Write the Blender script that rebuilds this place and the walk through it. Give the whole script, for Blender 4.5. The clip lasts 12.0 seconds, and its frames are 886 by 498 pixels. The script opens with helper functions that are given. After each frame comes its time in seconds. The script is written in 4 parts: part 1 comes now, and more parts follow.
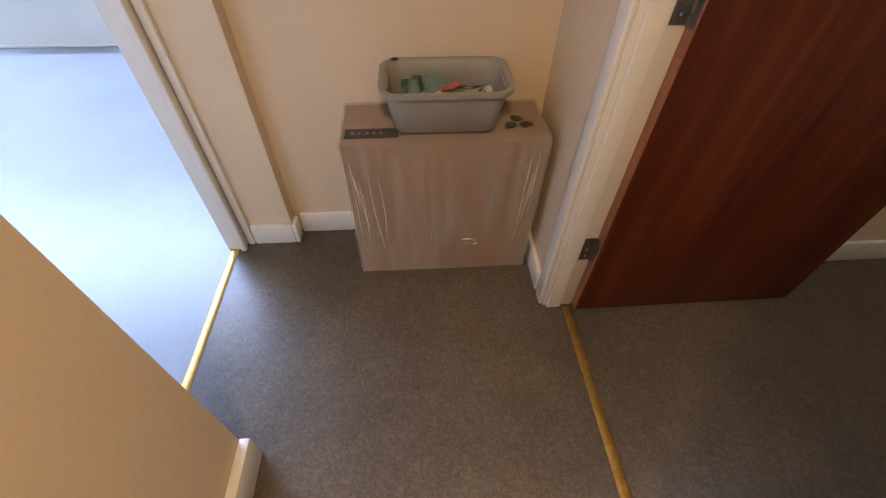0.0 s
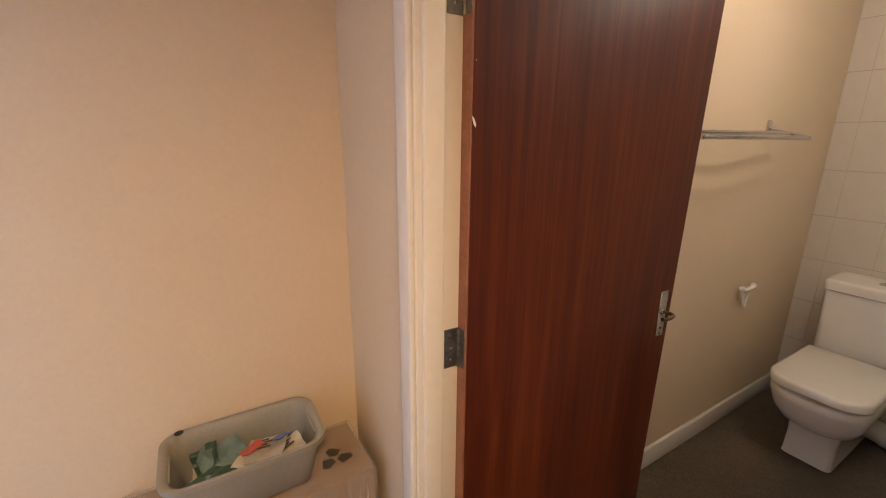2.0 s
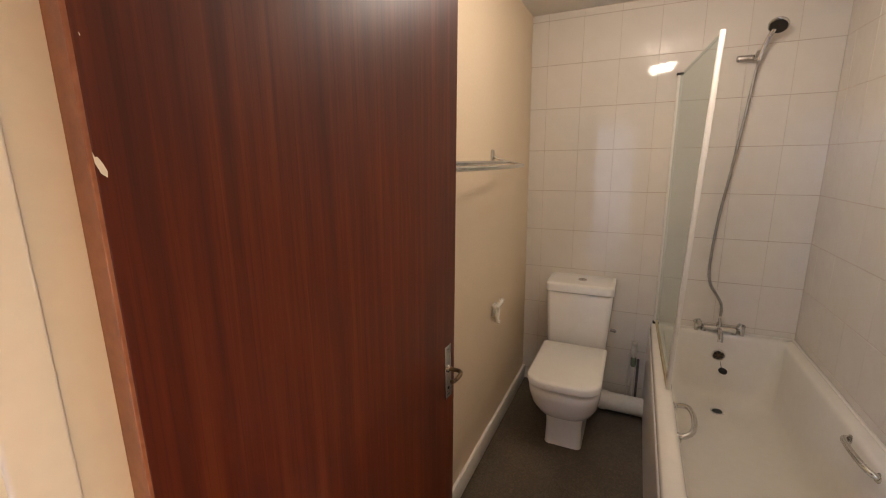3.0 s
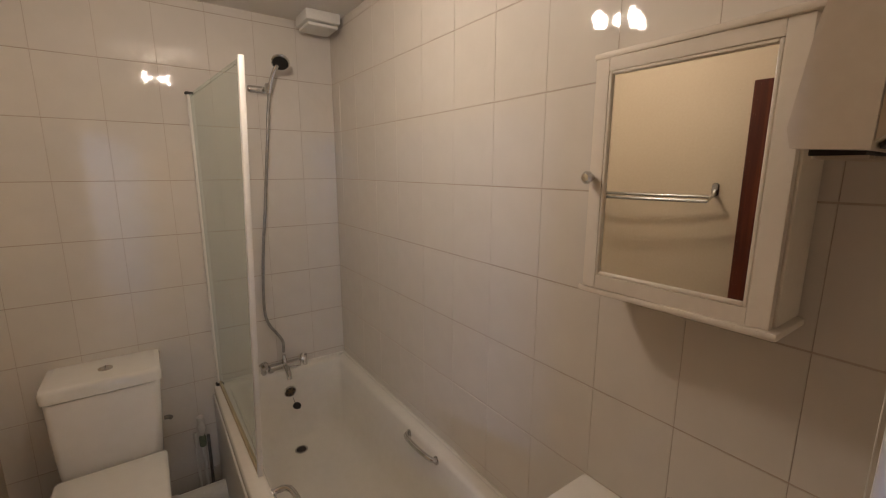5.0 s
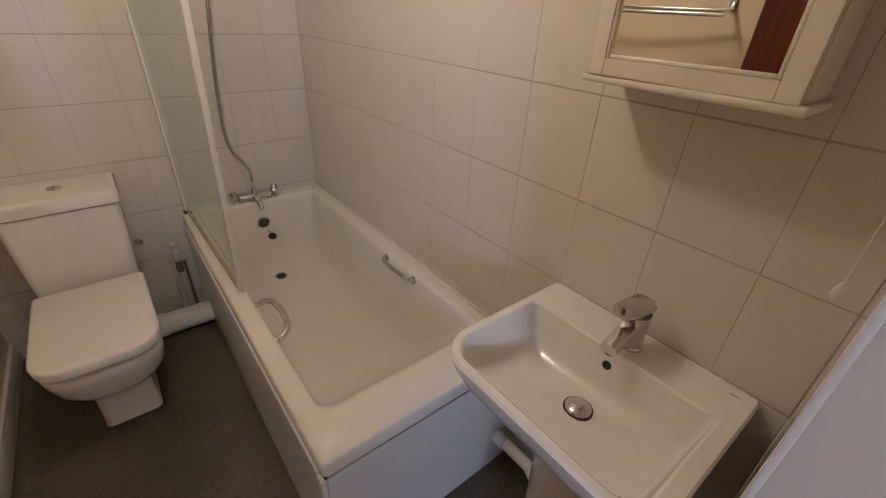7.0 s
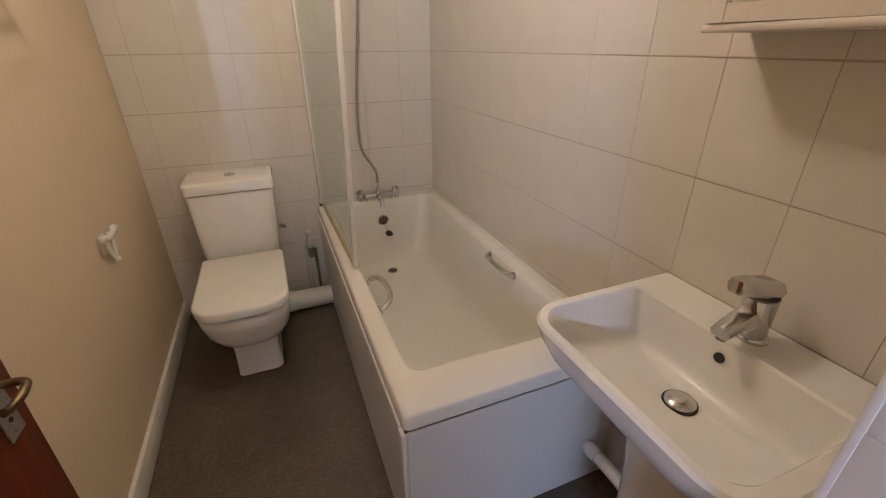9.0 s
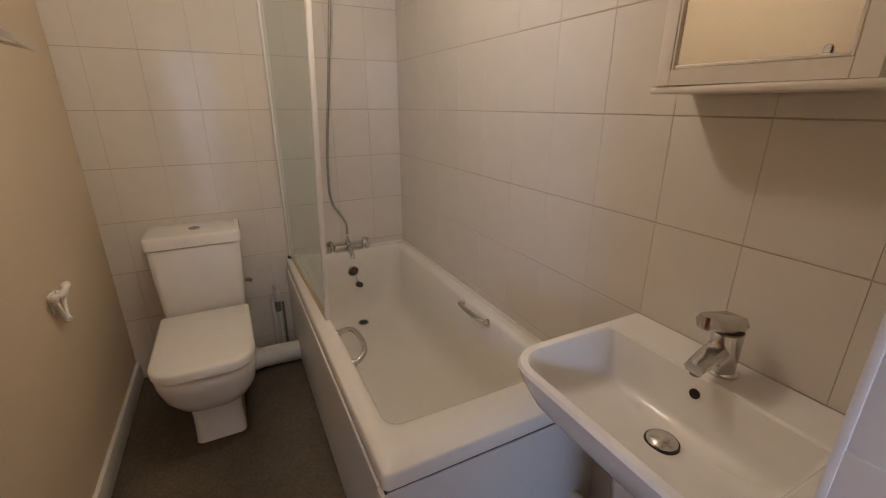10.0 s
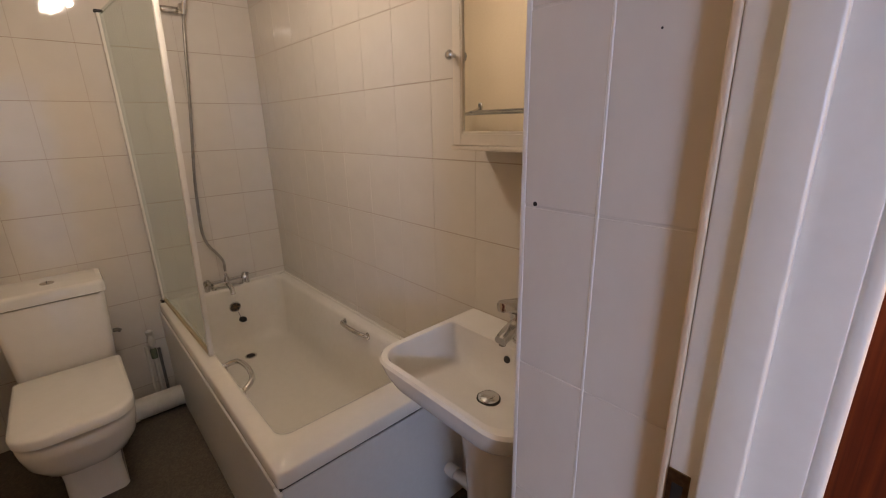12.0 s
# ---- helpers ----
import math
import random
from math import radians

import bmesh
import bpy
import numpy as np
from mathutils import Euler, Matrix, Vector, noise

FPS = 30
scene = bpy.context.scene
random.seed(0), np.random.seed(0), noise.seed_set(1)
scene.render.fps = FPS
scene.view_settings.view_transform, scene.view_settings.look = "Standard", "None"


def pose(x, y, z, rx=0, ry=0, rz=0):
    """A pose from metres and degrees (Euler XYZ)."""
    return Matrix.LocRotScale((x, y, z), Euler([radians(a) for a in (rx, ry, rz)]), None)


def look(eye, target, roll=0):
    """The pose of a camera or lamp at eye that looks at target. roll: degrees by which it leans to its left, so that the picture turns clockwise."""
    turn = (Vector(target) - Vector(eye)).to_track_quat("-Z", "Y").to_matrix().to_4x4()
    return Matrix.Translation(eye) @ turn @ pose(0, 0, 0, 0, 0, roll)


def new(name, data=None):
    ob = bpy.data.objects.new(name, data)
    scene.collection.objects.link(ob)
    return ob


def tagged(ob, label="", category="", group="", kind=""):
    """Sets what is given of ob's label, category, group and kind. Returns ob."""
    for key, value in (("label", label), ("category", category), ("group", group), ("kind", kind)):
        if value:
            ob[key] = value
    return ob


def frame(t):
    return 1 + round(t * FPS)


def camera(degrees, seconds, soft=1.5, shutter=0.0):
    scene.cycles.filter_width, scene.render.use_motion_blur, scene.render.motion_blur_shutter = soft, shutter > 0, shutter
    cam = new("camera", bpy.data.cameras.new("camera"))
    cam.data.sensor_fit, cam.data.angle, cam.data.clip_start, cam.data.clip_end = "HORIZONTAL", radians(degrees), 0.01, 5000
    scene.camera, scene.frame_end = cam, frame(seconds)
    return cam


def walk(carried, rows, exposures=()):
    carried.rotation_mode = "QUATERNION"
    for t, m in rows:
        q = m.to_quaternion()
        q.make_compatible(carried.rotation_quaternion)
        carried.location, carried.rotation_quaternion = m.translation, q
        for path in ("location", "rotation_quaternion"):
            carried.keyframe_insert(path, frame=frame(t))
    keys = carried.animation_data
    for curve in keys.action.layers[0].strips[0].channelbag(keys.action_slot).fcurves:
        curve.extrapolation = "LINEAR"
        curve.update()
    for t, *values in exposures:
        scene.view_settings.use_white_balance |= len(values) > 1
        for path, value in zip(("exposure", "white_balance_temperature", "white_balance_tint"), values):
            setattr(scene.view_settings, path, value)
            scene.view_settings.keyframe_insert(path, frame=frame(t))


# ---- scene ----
cam = camera(93.4, 12.0, soft=1.1)

PATH = [
    (0, (1.035, -0.472, 1.302), (-0.304, -0.368, -0.18), 0.9),
    (0.5, (1.078, -0.47, 1.445), (-0.662, -0.327, 0.47), -0.3),
    (1, (1.09, -0.453, 1.537), (-0.799, -0.277, 0.905), -0.3),
    (1.5, (1.029, -0.479, 1.555), (-0.793, 0.098, 0.967), 0.2),
    (2, (0.921, -0.422, 1.523), (-0.727, 0.584, 1.0), 0.4),
    (2.5, (0.764, -0.287, 1.509), (-0.542, 1.178, 1.124), -1.0),
    (2.7, (0.716, -0.224, 1.523), (-0.404, 1.386, 1.129), -1.0),
    (4.3, (0.591, 0.176, 1.636), (1.151, 2.047, 1.202), 0.3),
    (4.5, (0.595, 0.23, 1.642), (1.358, 2.034, 1.236), 0.1),
    (5, (0.619, 0.3, 1.659), (1.751, 1.906, 1.286), 0.1),
    (5.5, (0.64, 0.326, 1.656), (1.951, 1.789, 1.283), 1.1),
    (6, (0.641, 0.348, 1.636), (1.936, 1.795, 1.158), 1.0),
    (6.5, (0.628, 0.353, 1.573), (1.837, 1.755, 0.815), 2.5),
    (7, (0.63, 0.346, 1.512), (1.729, 1.679, 0.504), 2.9),
    (7.5, (0.623, 0.325, 1.464), (1.571, 1.639, 0.292), 2.9),
    (7.7, (0.615, 0.315, 1.439), (1.52, 1.668, 0.276), 3.2),
    (9.3, (0.621, 0.231, 1.376), (1.279, 1.938, 0.566), -1.1),
    (9.5, (0.615, 0.232, 1.372), (1.299, 1.948, 0.604), -0.8),
    (10, (0.589, 0.234, 1.378), (1.443, 1.921, 0.725), -0.0),
    (10.5, (0.573, 0.188, 1.428), (1.7, 1.705, 0.774), -0.0),
    (11, (0.592, 0.079, 1.467), (2.042, 1.317, 0.863), 0.9),
    (11.5, (0.566, -0.006, 1.473), (2.051, 1.188, 0.866), 0.2),
    (12, (0.532, -0.032, 1.47), (1.818, 1.388, 0.897), -1.3),
]
EXPOSURES = [(0.0, 0.0, 6150, 9), (0.5, -0.08, 6400, 11), (1.0, -0.08, 6750, 13), (1.5, -0.08, 6900, 17), (2.0, 0.35, 6600, 12), (2.5, 0.47, 6350, 11), (4.3, 0.22, 6480, 10), (4.6, 0.12, 6480, 10), (5.0, -0.10, 6480, 10),
             (5.5, -0.18, 6480, 10), (6.5, 0.0, 6480, 10), (7.5, 0.42, 6480, 10), (9.5, 0.52, 6500, 10), (10.0, 0.22, 6450, 10), (10.5, 0.15, 6400, 10), (11.0, 0.05, 6200, 8), (11.5, 0.1, 6250, 8), (12.0, 0.10, 6750, 12)]
walk(cam, [(t, look(eye, target, roll)) for t, eye, target, roll in PATH], EXPOSURES)

# ---- world and light ----
world = bpy.data.worlds.new("world")
scene.world = world
world.use_nodes = True
wt = world.node_tree
sky = wt.nodes.new("ShaderNodeTexSky")
sky.sky_type = "NISHITA"
sky.sun_disc = False
sky.sun_elevation = radians(40)
sky.sun_rotation = radians(110)
wt.links.new(sky.outputs[0], wt.nodes["Background"].inputs[0])
wt.nodes["Background"].inputs[1].default_value = 0.15


def lamp(name, kind, energy, colour, m, **sizes):
    data = bpy.data.lights.new(name, kind)
    data.energy, data.color = energy, colour
    if kind == "AREA":
        data.shape, data.size, data.size_y = "RECTANGLE", sizes["w"], sizes["h"]
    elif kind == "SUN":
        data.angle = radians(sizes["angle"])
    else:
        data.shadow_soft_size = sizes["r"]
    ob = new(name, data)
    ob.matrix_basis = m
    return ob


lamp("sun", "SUN", 4.5, (1.0, 0.96, 0.9), pose(0, 0, 8, 50, 0, 70), angle=6)
lamp("window_daylight", "AREA", 390, (0.48, 0.62, 1.0), pose(-2.25, -4.05, 2.31, 62, 0, -90), w=3.7, h=0.12)
for k in (-1, 0, 1):
    lamp("bath_lamp", "POINT", 4.3, (1.0, 0.86, 0.74), pose(0.765 + k * 0.06, 1.40 + k * 0.045, 2.262), r=0.021)
hall = lamp("hall_lamp", "SPOT", 92, (1.0, 0.71, 0.40), pose(1.45, -0.50, 2.27), r=0.07)
hall.data.spot_size, hall.data.spot_blend = radians(165), 1.0

# ---- materials ----


def nodes_of(name):
    m = bpy.data.materials.new(name)
    m.use_nodes = True
    nt = m.node_tree
    return m, nt, nt.nodes["Principled BSDF"]


def coords(nt, scale=(1, 1, 1)):
    tc = nt.nodes.new("ShaderNodeTexCoord")
    mp = nt.nodes.new("ShaderNodeMapping")
    mp.inputs["Scale"].default_value = scale
    nt.links.new(tc.outputs["Object"], mp.inputs["Vector"])
    return mp.outputs[0]


def noise_of(nt, vec, scale, detail=4.0, rough=0.55):
    n = nt.nodes.new("ShaderNodeTexNoise")
    n.inputs["Scale"].default_value, n.inputs["Detail"].default_value, n.inputs["Roughness"].default_value = scale, detail, rough
    nt.links.new(vec, n.inputs["Vector"])
    return n.outputs["Fac"]


def ramp(nt, fac, *stops):
    r = nt.nodes.new("ShaderNodeValToRGB")
    while len(r.color_ramp.elements) < len(stops):
        r.color_ramp.elements.new(0.5)
    for e, (p, c) in zip(r.color_ramp.elements, stops):
        e.position, e.color = p, (*c, 1)
    nt.links.new(fac, r.inputs[0])
    return r.outputs[0]


def mix(nt, fac, a, b, mode="MIX"):
    n = nt.nodes.new("ShaderNodeMix")
    n.data_type, n.blend_type = "RGBA", mode
    for sock, v in ((n.inputs["Factor"], fac), (n.inputs["A"], a), (n.inputs["B"], b)):
        if hasattr(v, "is_linked"):
            nt.links.new(v, sock)
        else:
            sock.default_value = v if isinstance(v, float) else (*v, 1)
    return n.outputs["Result"]


def bump(nt, b, height, strength, distance):
    n = nt.nodes.new("ShaderNodeBump")
    n.inputs["Strength"].default_value, n.inputs["Distance"].default_value = strength, distance
    nt.links.new(height, n.inputs["Height"])
    nt.links.new(n.outputs[0], b.inputs["Normal"])


def surface(name, dark, light, rough, big=2.0, fine=60.0, relief=0.15, depth=0.002, metal=0.0, spread=(0.3, 0.7), rough2=None, stretch=(1, 1, 1), coat=0.0):
    """A surface of one colour that wanders between dark and light at two scales, with fine relief."""
    m, nt, b = nodes_of(name)
    v = coords(nt, stretch)
    n1, n2 = noise_of(nt, v, big), noise_of(nt, v, fine, 3.0)
    c = ramp(nt, mix(nt, 0.4, n1, n2), (spread[0], dark), (spread[1], light))
    nt.links.new(c, b.inputs["Base Color"])
    b.inputs["Metallic"].default_value = metal
    b.inputs["Coat Weight"].default_value = coat
    mr = nt.nodes.new("ShaderNodeMapRange")
    mr.inputs["To Min"].default_value, mr.inputs["To Max"].default_value = rough, rough2 or rough + 0.12
    nt.links.new(n1, mr.inputs["Value"])
    nt.links.new(mr.outputs[0], b.inputs["Roughness"])
    bump(nt, b, n2, relief, depth)
    return m


def wood(name, dark, mid, light, rough, across=55.0):
    m, nt, b = nodes_of(name)
    v = coords(nt, (1, 1, 0.035))
    n1 = noise_of(nt, v, across, 5.0, 0.62)
    n2 = noise_of(nt, coords(nt, (1, 1, 0.15)), 6.0, 3.0)
    n3 = noise_of(nt, coords(nt, (1, 1, 0.01)), 260.0, 2.0)
    c = ramp(nt, n1, (0.30, dark), (0.5, mid), (0.72, light))
    c = mix(nt, 0.35, c, ramp(nt, n2, (0.3, dark), (0.7, light)))
    c = mix(nt, ramp(nt, n3, (0.56, (0, 0, 0)), (0.66, (0.38, 0.38, 0.38))), c, dark)
    nt.links.new(c, b.inputs["Base Color"])
    b.inputs["Roughness"].default_value = rough
    b.inputs["Specular IOR Level"].default_value = 0.36
    bump(nt, b, n3, 0.06, 0.001)
    return m


CREAM = surface("cream_emulsion", (0.655, 0.525, 0.365), (0.725, 0.595, 0.425), 0.62, 1.3, 90, 0.10, 0.001)
GLOSS = surface("white_gloss_paint", (0.72, 0.685, 0.62), (0.79, 0.76, 0.70), 0.28, 3.0, 40, 0.08, 0.001)
CEIL = surface("ceiling_paint", (0.68, 0.64, 0.58), (0.74, 0.70, 0.64), 0.8, 2.0, 80, 0.2, 0.001)
ROOMWALL = surface("white_emulsion", (0.70, 0.66, 0.57), (0.78, 0.74, 0.66), 0.7, 1.5, 80, 0.1, 0.001)
GROUT = surface("grout", (0.42, 0.33, 0.25), (0.58, 0.49, 0.41), 0.85, 3.0, 50, 0.2, 0.001)
CERAMIC = surface("white_ceramic", (0.78, 0.75, 0.69), (0.84, 0.81, 0.76), 0.08, 3.0, 20, 0.02, 0.001, rough2=0.12)
ACRYLIC = surface("white_acrylic", (0.74, 0.70, 0.62), (0.80, 0.76, 0.69), 0.16, 2.0, 30, 0.02, 0.001, rough2=0.26)
CHROME = surface("chrome", (0.55, 0.54, 0.52), (0.72, 0.71, 0.69), 0.12, 8.0, 60, 0.02, 0.0005, metal=1.0, rough2=0.28)
OLDBRASS = surface("dirty_brass", (0.24, 0.13, 0.03), (0.50, 0.31, 0.09), 0.4, 14.0, 90, 0.15, 0.0005, metal=1.0, rough2=0.6)
BRASS = surface("worn_brass", (0.46, 0.30, 0.08), (0.64, 0.45, 0.15), 0.32, 10.0, 120, 0.1, 0.0005, metal=1.0, rough2=0.5)
STEEL = surface("dull_steel", (0.16, 0.15, 0.13), (0.34, 0.32, 0.29), 0.4, 30.0, 140, 0.15, 0.0005, metal=1.0, rough2=0.6)
# Near-black for black parts, and for the shade inside holes and gaps.
DARK = surface("black_parts_and_shade", (0.012, 0.010, 0.008), (0.03, 0.025, 0.02), 0.5, 8, 60)
MAHOGANY = wood("red_mahogany", (0.037, 0.0045, 0.0021), (0.083, 0.0128, 0.0041), (0.158, 0.0365, 0.0084), 0.40, 42.0)
CARTON = surface("brown_cardboard", (0.25, 0.150, 0.088), (0.33, 0.205, 0.125), 0.7, 4.0, 90, 0.15, 0.001)
GREYPLASTIC = surface("grey_plastic", (0.25, 0.235, 0.20), (0.33, 0.315, 0.275), 0.42, 5.0, 120, 0.12, 0.0006)


def tile_material():
    m, nt, b = nodes_of("glazed_tile")
    v = coords(nt)
    oi = nt.nodes.new("ShaderNodeObjectInfo")
    c = ramp(nt, noise_of(nt, v, 9.0, 3.0), (0.3, (0.69, 0.635, 0.56)), (0.7, (0.715, 0.66, 0.585)))
    c2 = mix(nt, 1.0, c, ramp(nt, oi.outputs["Random"], (0.0, (0.985, 0.985, 0.98)), (1.0, (1.0, 1.0, 1.0))), "MULTIPLY")
    nt.links.new(c2, b.inputs["Base Color"])
    b.inputs["Roughness"].default_value = 0.045
    bump(nt, b, noise_of(nt, v, 11.0, 2.0), 0.42, 0.004)
    return m


TILE = tile_material()


def vinyl_material():
    m, nt, b = nodes_of("speckled_vinyl")
    v = coords(nt)
    base = ramp(nt, noise_of(nt, v, 1.6, 5.0, 0.6), (0.34, (0.070, 0.055, 0.039)), (0.68, (0.134, 0.105, 0.074)))
    vo = nt.nodes.new("ShaderNodeTexVoronoi")
    vo.inputs["Scale"].default_value = 150.0
    nt.links.new(v, vo.inputs["Vector"])
    fleck = ramp(nt, vo.outputs["Color"], (0.12, (0.76, 0.76, 0.77)), (0.5, (0.97, 0.97, 0.97)), (0.93, (1.35, 1.33, 1.3)))
    c = mix(nt, 1.0, base, fleck, "MULTIPLY")
    scuff = ramp(nt, noise_of(nt, v, 26.0, 6.0, 0.7), (0.54, (0, 0, 0)), (0.72, (0.6, 0.6, 0.6)))
    nt.links.new(mix(nt, scuff, c, (0.15, 0.125, 0.105)), b.inputs["Base Color"])
    mr = nt.nodes.new("ShaderNodeMapRange")
    mr.inputs["To Min"].default_value, mr.inputs["To Max"].default_value = 0.26, 0.46
    nt.links.new(noise_of(nt, v, 5.0, 5.0, 0.6), mr.inputs["Value"])
    nt.links.new(mr.outputs[0], b.inputs["Roughness"])
    bump(nt, b, noise_of(nt, v, 120.0, 3.0), 0.16, 0.001)
    return m


VINYL = vinyl_material()
PALEVINYL = surface("pale_grey_vinyl", (0.21, 0.215, 0.225), (0.28, 0.285, 0.30), 0.34, 2.0, 90, 0.1, 0.001, rough2=0.46)


def thin_glass(name, tint, haze):
    """Thin clear glass with pale haze, for limescale and for a window's washed-out glare."""
    m, nt, b = nodes_of(name)
    b.inputs["Base Color"].default_value, b.inputs["Roughness"].default_value = (0.66, 0.70, 0.67, 1), 0.08
    clear = nt.nodes.new("ShaderNodeBsdfTransparent")
    clear.inputs[0].default_value = (*tint, 1)
    ms = nt.nodes.new("ShaderNodeMixShader")
    nt.links.new(ramp(nt, noise_of(nt, coords(nt, (1, 1, 0.4)), 7.0), (0.35, (haze * 0.6,) * 3), (0.75, (haze * 1.5,) * 3)), ms.inputs[0])
    nt.links.new(clear.outputs[0], ms.inputs[1])
    nt.links.new(b.outputs[0], ms.inputs[2])
    nt.links.new(ms.outputs[0], nt.nodes["Material Output"].inputs[0])
    return m


# The window's haze stands for the overexposed, washed-out look of the view.
WINDOWGLASS = thin_glass("washed_out_window_glass", (0.95, 0.97, 0.98), 0.26)
SCREENGLASS = thin_glass("shower_glass", (0.90, 0.93, 0.915), 0.075)
MIRROR, _nt, _b = nodes_of("mirror_silver")
_b.inputs["Metallic"].default_value, _b.inputs["Roughness"].default_value = 1.0, 0.015
_b.inputs["Base Color"].default_value = (0.86, 0.86, 0.83, 1)

# ---- mesh helpers ----


def put_box(bm, x0, x1, y0, y1, z0, z1, bevel=0.0, seg=2):
    r = bmesh.ops.create_cube(bm, size=1.0)
    vs = r["verts"]
    bmesh.ops.scale(bm, verts=vs, vec=(x1 - x0, y1 - y0, z1 - z0))
    bmesh.ops.translate(bm, verts=vs, vec=((x0 + x1) / 2, (y0 + y1) / 2, (z0 + z1) / 2))
    if bevel:
        es = list({e for v in vs for e in v.link_edges})
        bmesh.ops.bevel(bm, geom=es, offset=bevel, segments=seg, profile=0.5, affect="EDGES")
    return bm


def box(x0, x1, y0, y1, z0, z1, bevel=0.0, seg=2):
    return put_box(bmesh.new(), x0, x1, y0, y1, z0, z1, bevel, seg)


def finish(name, bm, material, smooth=40):
    me = bpy.data.meshes.new(name)
    bm.normal_update()
    bm.to_mesh(me)
    bm.free()
    me.materials.append(material)
    if smooth:
        me.shade_smooth()
        me.set_sharp_from_angle(angle=radians(smooth))
    return me


def part(name, bm, material, parent, label="", smooth=40):
    ob = new(name, finish(name, bm, material, smooth))
    ob.parent = parent
    if label:
        ob["label"] = label
    return ob


def thing(name, label, category, m=None, group="", kind=""):
    ob = new(name)
    ob.empty_display_size = 0.05
    if m is not None:
        ob.matrix_basis = m
    return tagged(ob, label, category, group, kind)


def solid(name, bm, material, label, category="", kind="structure", smooth=40):
    return tagged(new(name, finish(name, bm, material, smooth)), label, category, "", kind)


def loft(rings, close_ends=True, open_start=False):
    """A skin over rings of points, all with one count."""
    bm = bmesh.new()
    vs = [[bm.verts.new(p) for p in ring] for ring in rings]
    n = len(rings[0])
    for a, b in zip(vs, vs[1:]):
        for i in range(n):
            bm.faces.new((a[i], a[(i + 1) % n], b[(i + 1) % n], b[i]))
    if close_ends:
        if not open_start:
            bm.faces.new(list(reversed(vs[0])))
        bm.faces.new(vs[-1])
    bmesh.ops.recalc_face_normals(bm, faces=bm.faces)
    return bm


def rrect(cx, cy, w, d, r, z, seg=6, rs=None):
    """A level ring: a rectangle with rounded corners, radii anticlockwise from +x+y."""
    pts = []
    radii = rs or (r, r, r, r)
    for k, (sx, sy) in enumerate(((1, 1), (-1, 1), (-1, -1), (1, -1))):
        q = max(min(radii[k], w / 2 - 1e-4, d / 2 - 1e-4), 1e-4)
        for i in range(seg + 1):
            a = math.pi / 2 * (k + i / seg)
            pts.append((cx + sx * (w / 2 - q) + q * math.cos(a), cy + sy * (d / 2 - q) + q * math.sin(a), z))
    return pts


def turned(profile, n=24, m=None):
    """A lathe about z: profile of (radius, height)."""
    rings = [[(r * math.cos(2 * math.pi * i / n), r * math.sin(2 * math.pi * i / n), h) for i in range(n)] for r, h in profile]
    bm = loft(rings)
    if m is not None:
        bmesh.ops.transform(bm, matrix=m, verts=bm.verts)
    return bm


def tube(points, r, n=10, cyclic=False, radii=None):
    """A round bar along points."""
    ps = [Vector(p) for p in points]
    rings, up = [], None
    for i, p in enumerate(ps):
        d = (ps[min(i + 1, len(ps) - 1)] - ps[max(i - 1, 0)]).normalized()
        if up is None:
            up = d.orthogonal().normalized()
        up = (up - d * up.dot(d)).normalized()
        side = d.cross(up)
        rr = radii[i] if radii else r
        rings.append([tuple(p + rr * (math.cos(2 * math.pi * k / n) * up + math.sin(2 * math.pi * k / n) * side)) for k in range(n)])
    return loft(rings)


def curve_points(ctrl, n=10):
    """A smooth line through the control points."""
    ps = [Vector(p) for p in ctrl]
    ps = [2 * ps[0] - ps[1]] + ps + [2 * ps[-1] - ps[-2]]
    out = []
    for i in range(1, len(ps) - 2):
        a, b, c, d = ps[i - 1:i + 3]
        for k in range(n):
            t = k / n
            out.append(0.5 * (2 * b + (c - a) * t + (2 * a - 5 * b + 4 * c - d) * t * t + (3 * b - a - 3 * c + d) * t ** 3))
    out.append(ps[-2])
    return out


def joined(*bms):
    out = bmesh.new()
    for b in bms:
        me = bpy.data.meshes.new("tmp")
        b.to_mesh(me)
        b.free()
        out.from_mesh(me)
        bpy.data.meshes.remove(me)
    return out


# ---- structure ----
AGED = surface("aged_bronze", (0.10, 0.065, 0.035), (0.26, 0.18, 0.10), 0.35, 30, 120, 0.1, 0.0005, metal=1.0, rough2=0.5)
CEILZ = 2.41
BX, BY = 1.515, 2.633            # right and back wall of the bathroom
HL, HR = 0.165, 1.022            # bathroom doorway
YH, YB = -0.025, 0.082           # hall and bathroom faces of the door wall
RET = 0.335                      # end of the tiled return
TOPZ = 2.02
NIB, END = -0.231, -0.294        # faces at the far end of the hall

solid("floor", box(-0.45, 2.0, -1.258, BY + 0.1, -0.12, 0.0), VINYL, "speckled grey-brown sheet vinyl floor")
solid("floor_living_room", box(-2.42, 2.0, -6.1, -1.258, -0.12, 0.0), PALEVINYL, "pale grey vinyl floor in the bright living room")
solid("ceiling", box(-2.4, 2.0, -6.1, BY + 0.1, CEILZ, CEILZ + 0.12), CEIL, "off-white painted ceiling")

